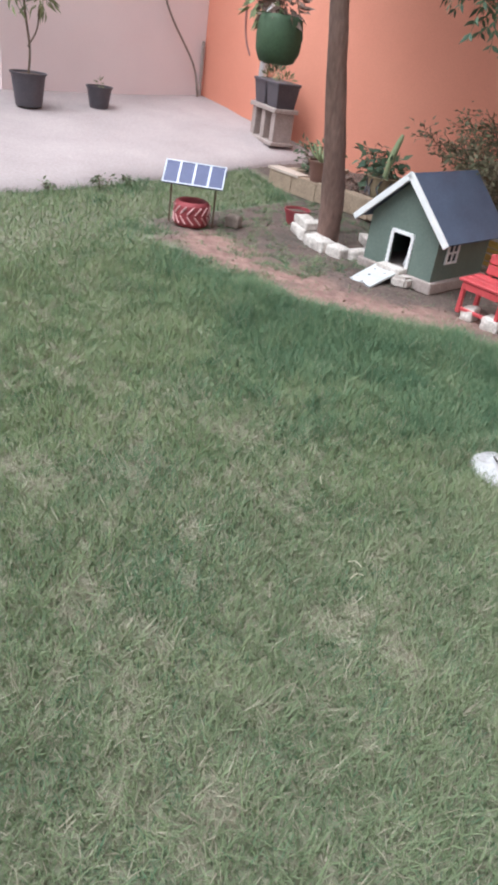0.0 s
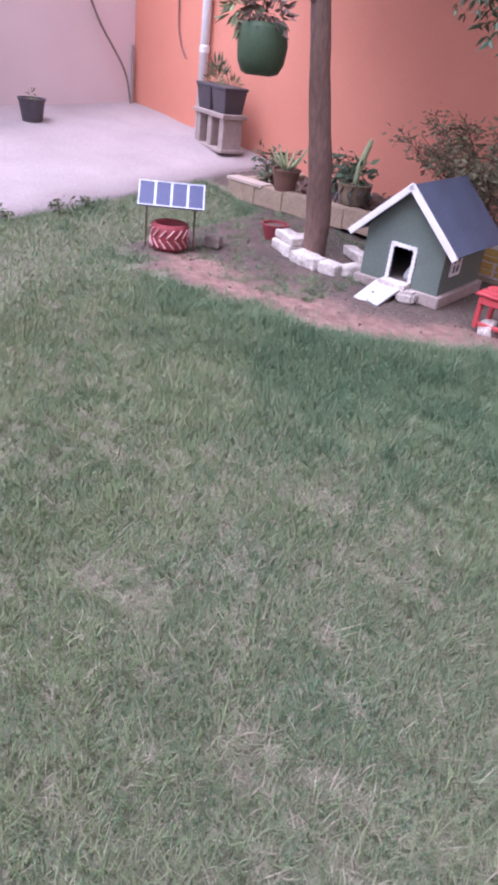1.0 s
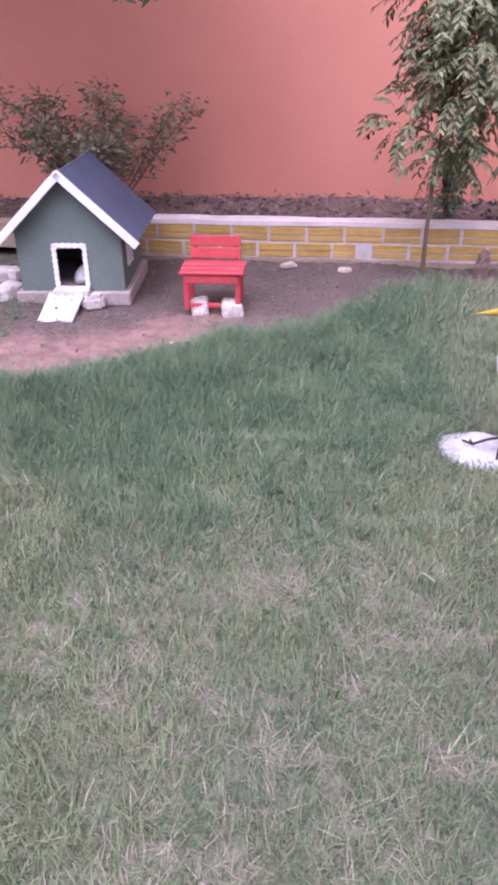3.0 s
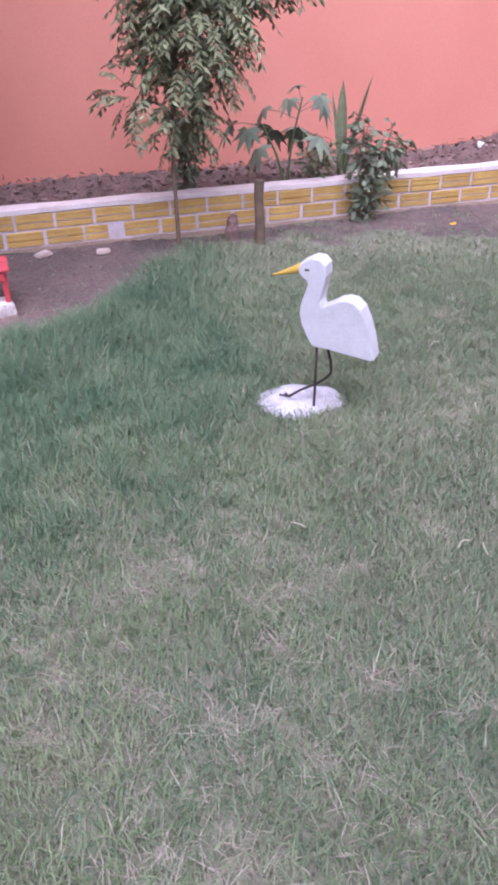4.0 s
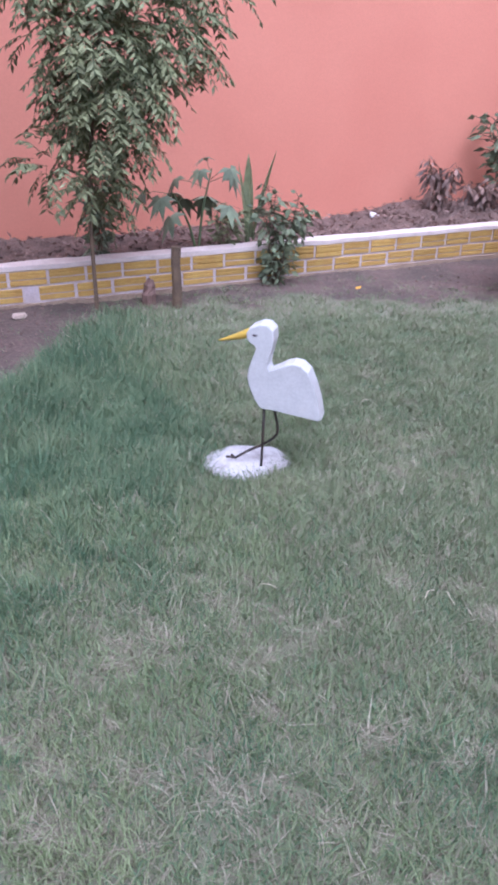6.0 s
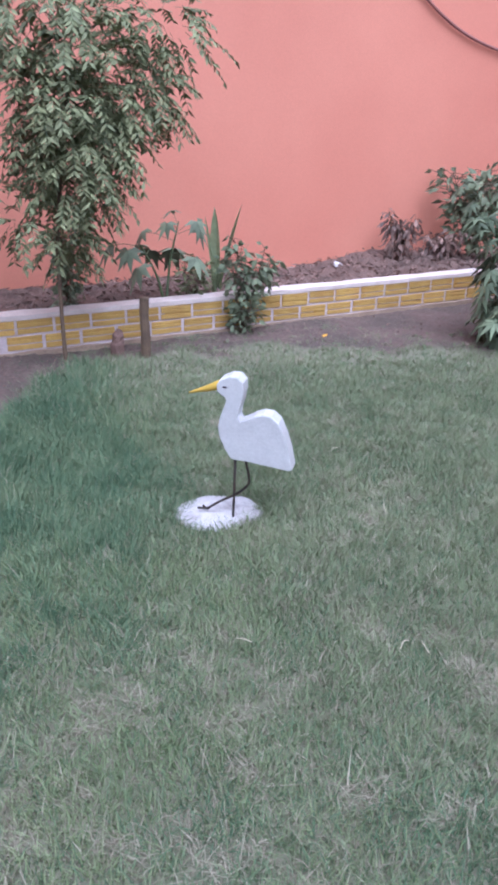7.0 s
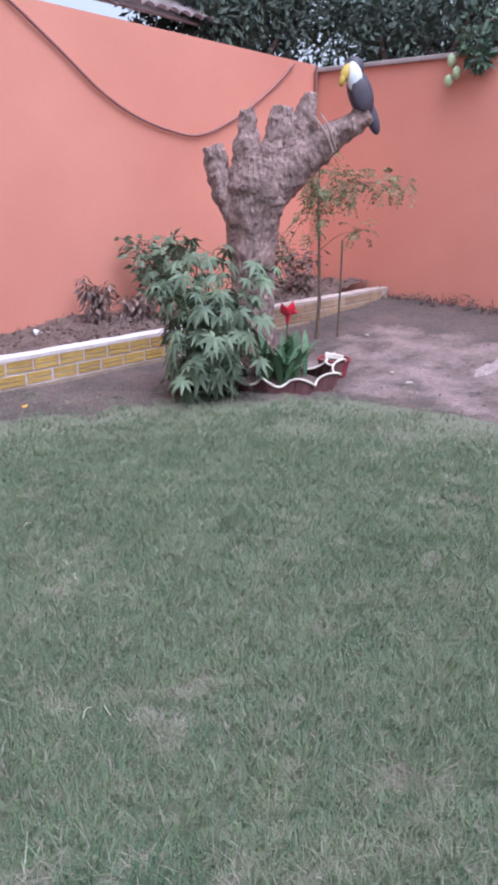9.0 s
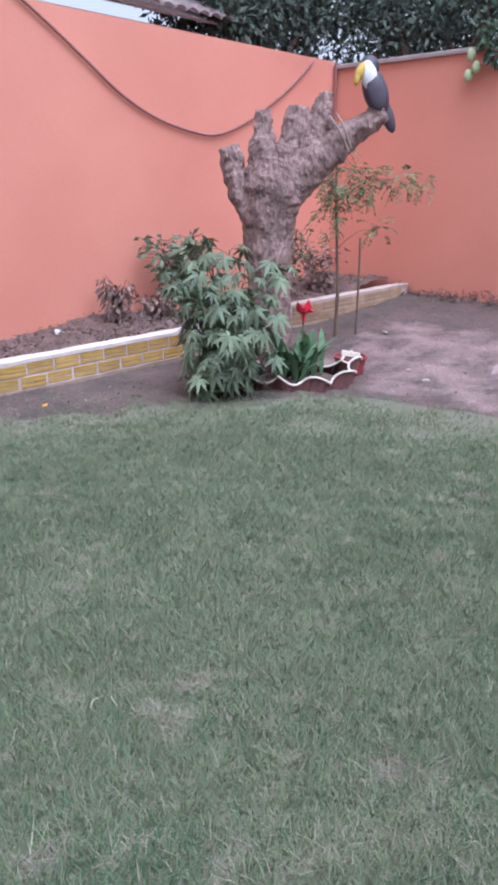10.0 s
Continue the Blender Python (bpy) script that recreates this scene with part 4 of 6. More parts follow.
def neem(name, at, trunk, radii, tufts, n_leaves, leaf_len, leaflet, label, seed, leaf_mat=None, bark=None, branches=True, pairs=5, branch_r=0.014):
    """A tree: a trunk through points, branches to the tufts (centre, radius), feather leaves round them."""
    rng = np.random.default_rng(seed)
    t = thing(name, at, 0, label, "tree")
    path = smooth_path(trunk, 6)
    rr = np.interp(np.linspace(0, 1, len(path)), np.linspace(0, 1, len(radii)), radii)
    bm = tube(bmesh.new(), path, [float(r) for r in rr], 14)
    rough_up(bm, float(radii[0]) * 0.08, 6, seed)
    part("trunk", bm, bark or M_BARK, t, smooth=True)
    bb, ww = [], []
    for c, r, share in tufts:
        c = Vector(c)
        near = min([p for p in path if radii[0] < 0.05 or p.z > 2.85] or path, key=lambda p: (p - c).length + 0.6 * max(0, p.z - c.z + 0.15))
        if branches:
            mid = near.lerp(c, 0.5) + Vector((0, 0, 0.12 * (c - near).length))
            bm = tube(bmesh.new(), smooth_path([near, mid, c], 5), [branch_r * (1 - 0.08 * i) for i in range(11)], 7)
            part("limb", bm, bark or M_BARK, t, smooth=True)
        k = int(n_leaves * share)
        d = unit(k, rng)
        rad = r * rng.random(k) ** 0.45
        p = np.array(c) + d * rad[:, None] * np.array([1, 1, 0.9])
        bb.append(p)
        w = d.copy() + 0.4 * unit(k, rng)
        w[:, 2] -= 0.25
        ww.append(w)
    B, Wd, S, Ln, lines = pinnate(np.concatenate(bb), np.concatenate(ww), rng, pairs, leaf_len, leaflet)
    leaf_part("crown", t, leaf_mat or L_NEEM, B, Wd, S, Ln, Ln * 0.33)
    bm = bmesh.new()
    for pts in lines:
        tube(bm, pts[::2], 0.0016, 3, False)
    tagged(part("leaf_stalk", bm, M_GREENSTEM, t), kind="stuff")
    return t


# the tree among the white stones, its crown above and hanging leaves; the crown is unseen, filled out to shade the wall
garden_tree = neem("garden_tree", (-3.11, 1.87, 0), [(0.0, 0, -0.05), (0.02, -0.06, 0.4), (0.02, -0.14, 0.8), (-0.02, -0.20, 1.2), (-0.05, -0.26, 1.65), (-0.12, -0.28, 2.1), (-0.14, -0.22, 2.6), (-0.1, -0.05, 3.2)], [0.096, 0.096, 0.090, 0.078, 0.070, 0.066, 0.058, 0.045],
     [((1.45, -0.42, 2.16), 0.22, 0.024), ((1.62, -0.2, 2.36), 0.27, 0.026), ((-0.3, 0.2, 3.6), 0.8, 0.10), ((-1.1, 0.4, 3.5), 0.7, 0.07), ((0.55, 0.4, 3.5), 0.85, 0.15), ((1.3, 0.3, 3.55), 0.75, 0.13), ((0.1, 1.1, 3.5), 0.7, 0.08), ((0.25, -0.4, 3.8), 0.7, 0.06), ((0.9, 1.2, 3.6), 0.7, 0.05), ((-0.7, 1.3, 3.6), 0.75, 0.11), ((-1.7, 1.1, 3.6), 0.75, 0.11)],
     4900, 0.27, 0.078, "slender garden tree with brown bark and feathery leaves", 5, leaf_mat=L_DARK, bark=M_BARK, branch_r=0.03)

part("limb", tube(bmesh.new(), smooth_path([(-0.06, -0.27, 1.74), (-0.12, -0.45, 1.96), (-0.15, -0.71, 2.03), (-0.17, -0.95, 2.10)], 5), [0.05 - 0.0026 * i for i in range(16)], 9), M_BARK, garden_tree, smooth=True)

# the sapling by the bed, with its stake
neem("young_tree", (-0.03, 2.5, 0), [(0, 0, -0.03), (0.0, 0.0, 0.4), (0.02, 0.02, 0.85), (0.10, 0.02, 1.4), (0.2, 0.0, 2.0), (0.3, 0, 2.6)], [0.016, 0.013, 0.012, 0.011, 0.009, 0.006],
     [((0.13, 0.0, 1.22), 0.27, 0.14), ((0.2, 0.0, 1.5), 0.33, 0.21), ((0.32, 0.0, 1.75), 0.35, 0.16), ((0.0, 0.0, 1.68), 0.28, 0.10), ((0.65, 0.0, 1.72), 0.24, 0.06), ((0.72, -0.05, 2.12), 0.32, 0.08), ((0.15, 0.0, 2.15), 0.45, 0.12), ((-0.15, 0.0, 2.2), 0.35, 0.07), ((0.08, 0.05, 0.82), 0.16, 0.04), ((-0.22, 0.0, 0.95), 0.2, 0.02)],
     900, 0.21, 0.07, "young feathery tree with drooping green leaves by the bed", 9, bark=M_TWIG, pairs=6, branch_r=0.006)

# stake and stub
bm = tube(bmesh.new(), [(0, 0, -0.06), (0.004, 0, 0.15), (-0.002, 0.004, 0.3), (0.006, 0.0, 0.42)], [0.036, 0.034, 0.033, 0.034], 10)
ob = part("wooden_stake", rough_up(bm, 0.004, 14), M_TWIG)
ob.location = (0.535, 2.43, 0)
tagged(ob, "short dark round wooden stake before the bed", "stake")
ob = part("tree_stub", rough_up(tube(bmesh.new(), [(0, 0, -0.05), (0, 0, 0.06), (0.01, 0, 0.12), (0.03, 0, 0.165)], [0.045, 0.05, 0.042, 0.02], 9), 0.012, 16), M_BARK)
ob.location = (0.38, 2.60, 0)
tagged(ob, "small brown broken wooden stub in the grass", "stub")

shrub("leafy_bush", (1.47, 2.72, 0), 0.74, 0.22, 380, 0.085, L_BUSH, "dark green leafy bush growing against the brick bed", 21, 6, 0.007, 0.6, 0.05, (0.08, 0.0), 0.5)
shrub("bed_weeds", (1.22, 3.1, 0.2), 0.34, 0.2, 200, 0.07, L_NEEM, "low green leafy weeds in the raised bed", 22, 7, 0.004, 0.3, 0.1)
shrub("bushy_shrub", (-2.40, 3.35, 0.2), 0.90, 0.98, 3900, 0.056, L_RED, "bushy reddish green shrub behind the pet house", 23, 17, 0.008, 0.2, 0.3, twigs=0.16)
shrub("withered_plant", (3.78, 3.66, 0.25), 0.5, 0.19, 420, 0.09, L_BROWN, "withered brown drooping plant in the bed", 24, 7, 0.005, 1.4, 0.1)
shrub("withered_plant", (4.28, 3.6, 0.28), 0.26, 0.22, 320, 0.09, L_BROWN, "low heap of withered brown stems in the bed", 28, 8, 0.004, 1.2, 0.0)
shrub("wall_shrub", (4.72, 3.55, 0.25), 1.0, 0.36, 620, 0.12, L_BUSH, "dark broad-leaved shrub against the orange wall", 25, 7, 0.01, 0.5, 0.2, (0, 0), 0.5)
shrub("corner_shrub", (6.2, 3.35, 0.3), 0.95, 0.35, 420, 0.09, L_RED, "straggly brownish shrub in the bed corner", 26, 7, 0.006, 0.5, 0.2)
shrub("thin_seedling", (0.16, 3.05, 0.2), 0.78, 0.17, 480, 0.075, L_PALE, "narrow soft green plant behind the young tree", 27, 7, 0.004, 0.5, 0.1)


def blades(name, at, rows_, mat, label, seed, category="plant"):
    """Sword-shaped leaves: (bearing, tilt, length, width)."""
    t = thing(name, at, 0, label, category)
    for bearing, tilt, ln, w in rows_:
        bm = bmesh.new()
        out = Vector((math.cos(radians(bearing)), math.sin(radians(bearing)), 0))
        side = Vector((-out.y, out.x, 0))
        prev = None
        for i in range(7):
            u = i / 6
            c = out * (math.sin(radians(tilt)) * ln * u * (0.6 + 0.4 * u)) + Vector((0, 0, math.cos(radians(tilt)) * ln * u)) - Vector((0, 0, 0.03))
            ww = w * (0.55 + 0.9 * u) * (1 - u ** 3) if u < 1 else 0.001
            row = [bm.verts.new(c - side * ww / 2 + out * 0.12 * ww), bm.verts.new(c - out * 0.1 * ww), bm.verts.new(c + side * ww / 2 + out * 0.12 * ww)]
            if prev:
                for k in range(2):
                    bm.faces.new((prev[k], prev[k + 1], row[k + 1], row[k]))
            prev = row
        bmesh.ops.solidify(bm, geom=bm.faces[:], thickness=0.003)
        part("blade", bm, mat, t)
    return t


blades("spear_plant", (1.48, 3.2, 0.2), [(150, 8, 0.70, 0.12), (100, 2, 0.76, 0.12), (-40, 15, 0.82, 0.12), (100, 10, 0.55, 0.05), (-30, 30, 0.55, 0.05), (150, 35, 0.45, 0.05)], L_SPEAR, "upright sword-leaved plant in the raised bed", 1)


def palmate(name, at, stems, leaf_mat, label, seed, leaf_r=0.17, fingers=6, stem_mat=None, aspect=0.29, low=0.15):
    """Cassava: bare stems, long stalks, leaves of radiating fingers. stems: (bearing, reach, height, leaves)."""
    rng = np.random.default_rng(seed)
    t = thing(name, at, 0, label, "shrub")
    B, Wd, S, Ln = [], [], [], []
    stalks = bmesh.new()
    for bearing, reach, height, n in stems:
        bm = bmesh.new()
        o = Vector((math.cos(radians(bearing)), math.sin(radians(bearing)), 0))
        path = smooth_path([(0, 0, -0.03), o * reach * 0.35 + Vector((0, 0, height * 0.5)), o * reach + Vector((0, 0, height))], 6)
        tube(bm, path, [0.013 - 0.0006 * i for i in range(len(path))], 7)
        for i in range(n):
            u = low + (1 - low) * (i + rng.random()) / n
            j = min(int(u * (len(path) - 1)), len(path) - 2)
            p = path[j].lerp(path[j + 1], u * (len(path) - 1) - j)
            a = rng.uniform(0, math.tau)
            d = Vector((math.cos(a), math.sin(a), rng.uniform(-0.25, 0.6)))
            hub = p + d.normalized() * rng.uniform(0.12, 0.30)
            tube(stalks, [p, p.lerp(hub, 0.55) + Vector((0, 0, 0.02)), hub], 0.0025, 4, False)
            out = Vector((d.x, d.y, 0)).normalized()
            nrm = (Vector((0, 0, 1)) + out * rng.uniform(0.4, 1.3) + Vector(rng.normal(0, 0.2, 3))).normalized()
            e1 = (out - nrm * out.dot(nrm)).normalized()
            e2 = nrm.cross(e1)
            L0 = leaf_r * rng.uniform(0.7, 1.2)
            for k in range(fingers):
                f = (k - (fingers - 1) / 2) * radians(44)
                w = e1 * math.cos(f) + e2 * math.sin(f) - nrm * 0.22
                B.append(hub)
                Wd.append(w)
                S.append(nrm.cross(w))
                Ln.append(L0 * (1 - 0.08 * abs(k - (fingers - 1) / 2)))
        part("stem", bm, stem_mat or M_GREENSTEM, t)
    tagged(part("leaf_stalk", stalks, M_GREENSTEM, t), kind="stuff")
    Ln = np.array(Ln)
    leaf_part("leaves", t, leaf_mat, np.array(B), np.array(Wd), np.array(S), Ln, Ln * aspect, 0.12, 0.25)
    return t


palmate("cassava_bush", (3.24, 1.57, 0), [(-45, 0.5, 1.12, 34), (-60, 0.42, 0.75, 26), (200, 0.35, 0.95, 40), (120, 0.3, 1.12, 40), (20, 0.3, 1.18, 38), (-70, 0.25, 0.95, 40), (260, 0.45, 0.6, 34), (-20, 0.4, 0.6, 30), (60, 0.1, 1.25, 20), (-50, 0.35, 0.35, 18), (230, 0.45, 0.35, 16)], L_CASSAVA, "dense cassava bush with finger-shaped green leaves", 31, 0.14, 7)
palmate("small_cassava", (0.95, 3.05, 0.2), [(170, 0.2, 0.5, 6), (20, 0.16, 0.64, 8)], L_PALE, "small young cassava plant in the raised bed", 32, 0.17, aspect=0.4, low=0.6)


# ---- dead stump with toucan ----
def build_stump():
    s = thing("tree_stump", (4.09, 1.74, 0), -48, "thick weathered grey-brown pollarded tree stump", "tree stump")
    def limb(name, pts, rad, seed, mat=M_STUMP, sides=40, amp=0.028):
        path = smooth_path(pts, 16)
        rr = np.interp(np.linspace(0, 1, len(path)), np.linspace(0, 1, len(rad)), rad)
        bm = tube(bmesh.new(), path, [0.97 * float(r) for r in rr], sides)
        rough_up(bm, amp, 5, seed)
        rough_up(bm, amp * 0.8, 13, seed + 1)
        rough_up(bm, amp * 0.5, 31, seed + 2)
        return part(name, bm, mat, s, smooth=True)
    limb("trunk", [(0.04, 0, -0.1), (0.04, 0, 0.3), (0.02, 0, 0.85), (0.0, 0, 1.35), (0.03, 0, 1.65), (0.1, 0, 1.9)], [0.215, 0.20, 0.195, 0.245, 0.30, 0.24], 1)
    limb("limb_stub", [(-0.08, 0, 1.42), (-0.27, 0, 1.70), (-0.35, 0.0, 2.02)], [0.16, 0.12, 0.085], 3)
    limb("limb_stub", [(-0.02, -0.03, 1.65), (-0.05, -0.03, 2.0), (-0.05, -0.02, 2.31)], [0.18, 0.115, 0.07], 5)
    limb("limb_stub", [(0.13, 0.05, 1.7), (0.22, 0.05, 2.1), (0.25, 0.04, 2.36)], [0.2, 0.13, 0.085], 7)
    limb("limb_stub", [(0.30, 0.02, 1.85), (0.43, 0.02, 2.2), (0.48, 0.02, 2.45)], [0.17, 0.13, 0.06], 9)
    limb("limb_arm", [(0.08, 0, 1.62), (0.36, 0, 1.88), (0.66, 0, 2.10), (0.98, 0, 2.30)], [0.23, 0.19, 0.13, 0.08], 11)
    bm = bmesh.new()
    tube(bm, smooth_path([(0.50, -0.14, 2.26), (0.58, -0.19, 2.15), (0.68, -0.15, 1.98)], 4), 0.011, 6)
    part("bark_strip", bm, M_CUT, s, "pale peeling strip of bark")
    bm = bmesh.new()
    tube(bm, smooth_path([(0.56, -0.13, 2.28), (0.62, -0.18, 2.18), (0.70, -0.14, 2.0)], 4), 0.009, 6)
    part("bark_strip", bm, M_CUT, s, "pale peeling strip of bark")


build_stump()


def build_toucan():
    """One painted figurine, a single mesh with painted areas."""
    bm = bmesh.new()
    def ball(at, size, rot, mat_index):
        got = bmesh.ops.create_uvsphere(bm, u_segments=18, v_segments=12, radius=1, matrix=pose(*at, *rot) @ Matrix.Diagonal((*size, 1)))
        for f in {f for v in got["verts"] for f in v.link_faces}:
            f.material_index, f.smooth = mat_index, True
    ball((0, 0, 0.20), (0.115, 0.10, 0.22), (0, -22, 0), 0)
    ball((-0.075, -0.01, 0.40), (0.095, 0.085, 0.10), (0, 0, 0), 0)
    ball((-0.085, -0.055, 0.33), (0.075, 0.06, 0.13), (0, -10, 0), 1)
    ball((-0.155, -0.06, 0.36), (0.095, 0.042, 0.055), (0, -52, 18), 2)
    ball((-0.205, -0.085, 0.285), (0.028, 0.028, 0.05), (0, 10, 0), 2)
    ball((0.13, 0.01, 0.0), (0.06, 0.045, 0.16), (0, -24, 0), 0)
    ball((-0.02, -0.09, 0.18), (0.08, 0.03, 0.15), (0, -20, 0), 0)
    me = bpy.data.meshes.new("toucan_statue")
    bm.to_mesh(me)
    bm.free()
    for m in (M_BLACK, M_WHITE, M_BEAK):
        me.materials.append(m)
    ob = new("toucan_statue", me)
    ob.matrix_world = pose(4.68, 1.06, 2.27, 0, 0, -40) @ Matrix.Scale(0.92, 4)
    tagged(ob, "painted black toucan figurine with white bib and yellow beak", "statue")


build_toucan()


# ---- egret figure on its round slab ----
def build_egret():
    """A figure cut from thick board: one plain mesh."""
    side = [(-0.070, 0.606), (-0.072, 0.630), (-0.058, 0.648), (-0.012, 0.656), (0.022, 0.646), (0.046, 0.618), (0.050, 0.578), (0.038, 0.536), (0.022, 0.505), (0.018, 0.478), (0.030, 0.452), (0.062, 0.462), (0.100, 0.474), (0.135, 0.475), (0.172, 0.462), (0.206, 0.428), (0.230, 0.372), (0.254, 0.300), (0.273, 0.220), (0.258, 0.216), (0.195, 0.242), (0.120, 0.268), (0.066, 0.288), (0.052, 0.292), (0.020, 0.298), (-0.005, 0.308), (-0.014, 0.325), (-0.034, 0.355), (-0.058, 0.410), (-0.066, 0.450), (-0.060, 0.485), (-0.040, 0.530), (-0.022, 0.558), (-0.030, 0.578), (-0.055, 0.588)]
    bm = slab(bmesh.new(), [(0.90 * x, z + 0.25 * x) for x, z in side], 0.078)
    me = bpy.data.meshes.new("egret_statue")
    edges = [e for e in bm.edges if abs(e.verts[0].co.y - e.verts[1].co.y) < 1e-6]
    bmesh.ops.bevel(bm, geom=edges, offset=0.004, segments=1, affect="EDGES")
    for f in bm.faces:
        f.material_index = 0
    for pts, rad, idx in (
        (smooth_path([(-0.050, 0, 0.606), (-0.115, 0, 0.582), (-0.188, 0, 0.558)], 4), None, 1),
        ([(0.008, -0.012, 0.33), (0.004, -0.012, 0.14), (0.0, -0.012, 0.02)], 0.0055, 2),
        (smooth_path([(0.035, 0.014, 0.32), (0.060, 0.014, 0.205), (0.050, 0.014, 0.165), (0.0, 0.012, 0.12), (-0.06, 0.008, 0.085), (-0.115, 0.0, 0.045)], 4), 0.0055, 2),
        ([(-0.155, -0.012, 0.05), (-0.115, 0.0, 0.045), (-0.14, 0.02, 0.045)], 0.005, 2),
        ([(-0.055, -0.02, 0.025), (0.0, -0.012, 0.024), (0.045, 0.0, 0.024)], 0.005, 2)):
        before = set(bm.faces)
        r = rad or [0.019 * (1 - i / (len(pts) - 1)) + 0.003 for i in range(len(pts))]
        tube(bm, pts, r, 10)
        for f in set(bm.faces) - before:
            f.material_index, f.smooth = idx, True
    for y in (-0.040, 0.040):
        before = set(bm.faces)
        bmesh.ops.create_uvsphere(bm, u_segments=10, v_segments=6, radius=1, matrix=pose(-0.030, y, 0.608) @ Matrix.Diagonal((0.011, 0.003, 0.004, 1)))
        for f in set(bm.faces) - before:
            f.material_index = 3
    bmesh.ops.recalc_face_normals(bm, faces=bm.faces)
    bm.to_mesh(me)
    bm.free()
    for m in (M_FIGURE, M_BEAK, M_METAL, M_BLACK):
        me.materials.append(m)
    ob = new("egret_statue", me)
    ob.matrix_world = pose(0, 0, 0, 0, 0, -42)
    tagged(ob, "white painted wading-bird figure with yellow bill and wire legs", "statue")
    bm = bmesh.new()
    lathe(bm, [(0.185, -0.03), (0.196, 0.0), (0.192, 0.016), (0.178, 0.025), (0.08, 0.028)], 36, squash=0.72)
    rough_up(bm, 0.014, 11, 3)
    disc = part("round_slab", bm, M_STAINED)
    disc.matrix_world = pose(-0.03, 0.085, 0, 0, 0, -20)
    tagged(disc, "white painted round concrete slab in the grass", "slab")


build_egret()


# ---- patio side ----
def leaf_cluster(name, parent, mat, centre, radius, n, size, seed, aspect=0.35, down=0.3):
    rng = np.random.default_rng(seed)
    d = unit(n, rng)
    base = np.array(centre) + d * radius * rng.random((n, 1)) ** 0.5
    w = d + 0.6 * unit(n, rng)
    w[:, 2] -= down
    ln = size * rng.uniform(0.6, 1.2, n)
    return leaf_part(name, parent, mat, base, w, unit(n, rng), ln, ln * aspect)


p = pot("plastic_pot", (-7.66, 1.17, float(land(-7.62, 1.6)) + 0.03), 0.15, 0.195, 0.36, M_BLACKPOT, "large black plastic pot with a young tree")
part("stem", tube(bmesh.new(), smooth_path([(0, 0, 0.3), (0.01, 0.02, 0.6), (0.0, -0.02, 0.95), (0.02, -0.06, 1.3)], 5), 0.013, 7), M_TWIG, p)
part("stem", tube(bmesh.new(), smooth_path([(0.0, 0.0, 0.62), (0.03, 0.10, 0.8), (0.02, 0.14, 1.05)], 5), 0.009, 7), M_TWIG, p)
for i, c in enumerate(((0.02, -0.08, 1.35), (0.02, 0.16, 1.1), (0.05, 0.05, 1.25), (0.0, -0.2, 1.15))):
    leaf_cluster("leaf_tuft", p, L_NEEM, c, 0.17, 45, 0.16, 60 + i, 0.25, 0.6)
p = pot("plastic_pot", (-7.62, 2.06, float(land(-7.62, 1.6)) + 0.03), 0.11, 0.15, 0.27, M_BLACKPOT, "small black plastic pot with a tiny sprout")
leaf_cluster("sprout", p, L_NEEM, (0, 0, 0.30), 0.05, 14, 0.07, 70)

# leaning stick and the downpipe
ob = part("leaning_stick", tube(bmesh.new(), smooth_path([(0, 0.55, 0.05), (-0.02, 0.45, 0.45), (-0.06, 0.10, 0.95), (-0.09, -0.05, 1.25)], 5), 0.014, 8), M_GREYSTICK)
ob.location = (WEST_X + 0.13, 3.35, float(land(WEST_X + 0.13, 3.5)) + 0.02)
tagged(ob, "bent grey-brown stick leaning on the white wall", "stick")
ob = part("corner_pipe", tube(bmesh.new(), [(0, 0, 0), (0, 0, 0.7)], 0.02, 10), M_GREYBASE)
ob.location = (WEST_X + 0.04, WALL_Y - 0.06, float(land(WEST_X, 4)) + 0.03)
tagged(ob, "short grey pipe standing in the wall corner", "pipe")
pipe = thing("downpipe", (-6.86, WALL_Y - 0.07, float(land(-6.86, 4)) + 0.02), 0, "white plastic rainwater downpipe on the orange wall", "pipe")
part("pipe", tube(bmesh.new(), [(0, 0, 0), (0, 0, 3.1)], 0.055, 16), M_WHITE, pipe, smooth=True)
for z in (0.9, 2.2):
    part("collar", lathe(bmesh.new(), [(0.056, z), (0.064, z + 0.01), (0.064, z + 0.08), (0.056, z + 0.09)], 16), M_WHITE, pipe)
ob = part("wall_cable", tube(bmesh.new(), smooth_path([(-7.45, WALL_Y - 0.012, 2.6), (-7.43, WALL_Y - 0.012, 1.6), (-7.36, WALL_Y - 0.012, 1.28), (-7.25, WALL_Y - 0.012, 1.12)], 6), 0.012, 6), M_HOSE)
tagged(ob, "thin brown cable hanging down the orange wall", "cable")


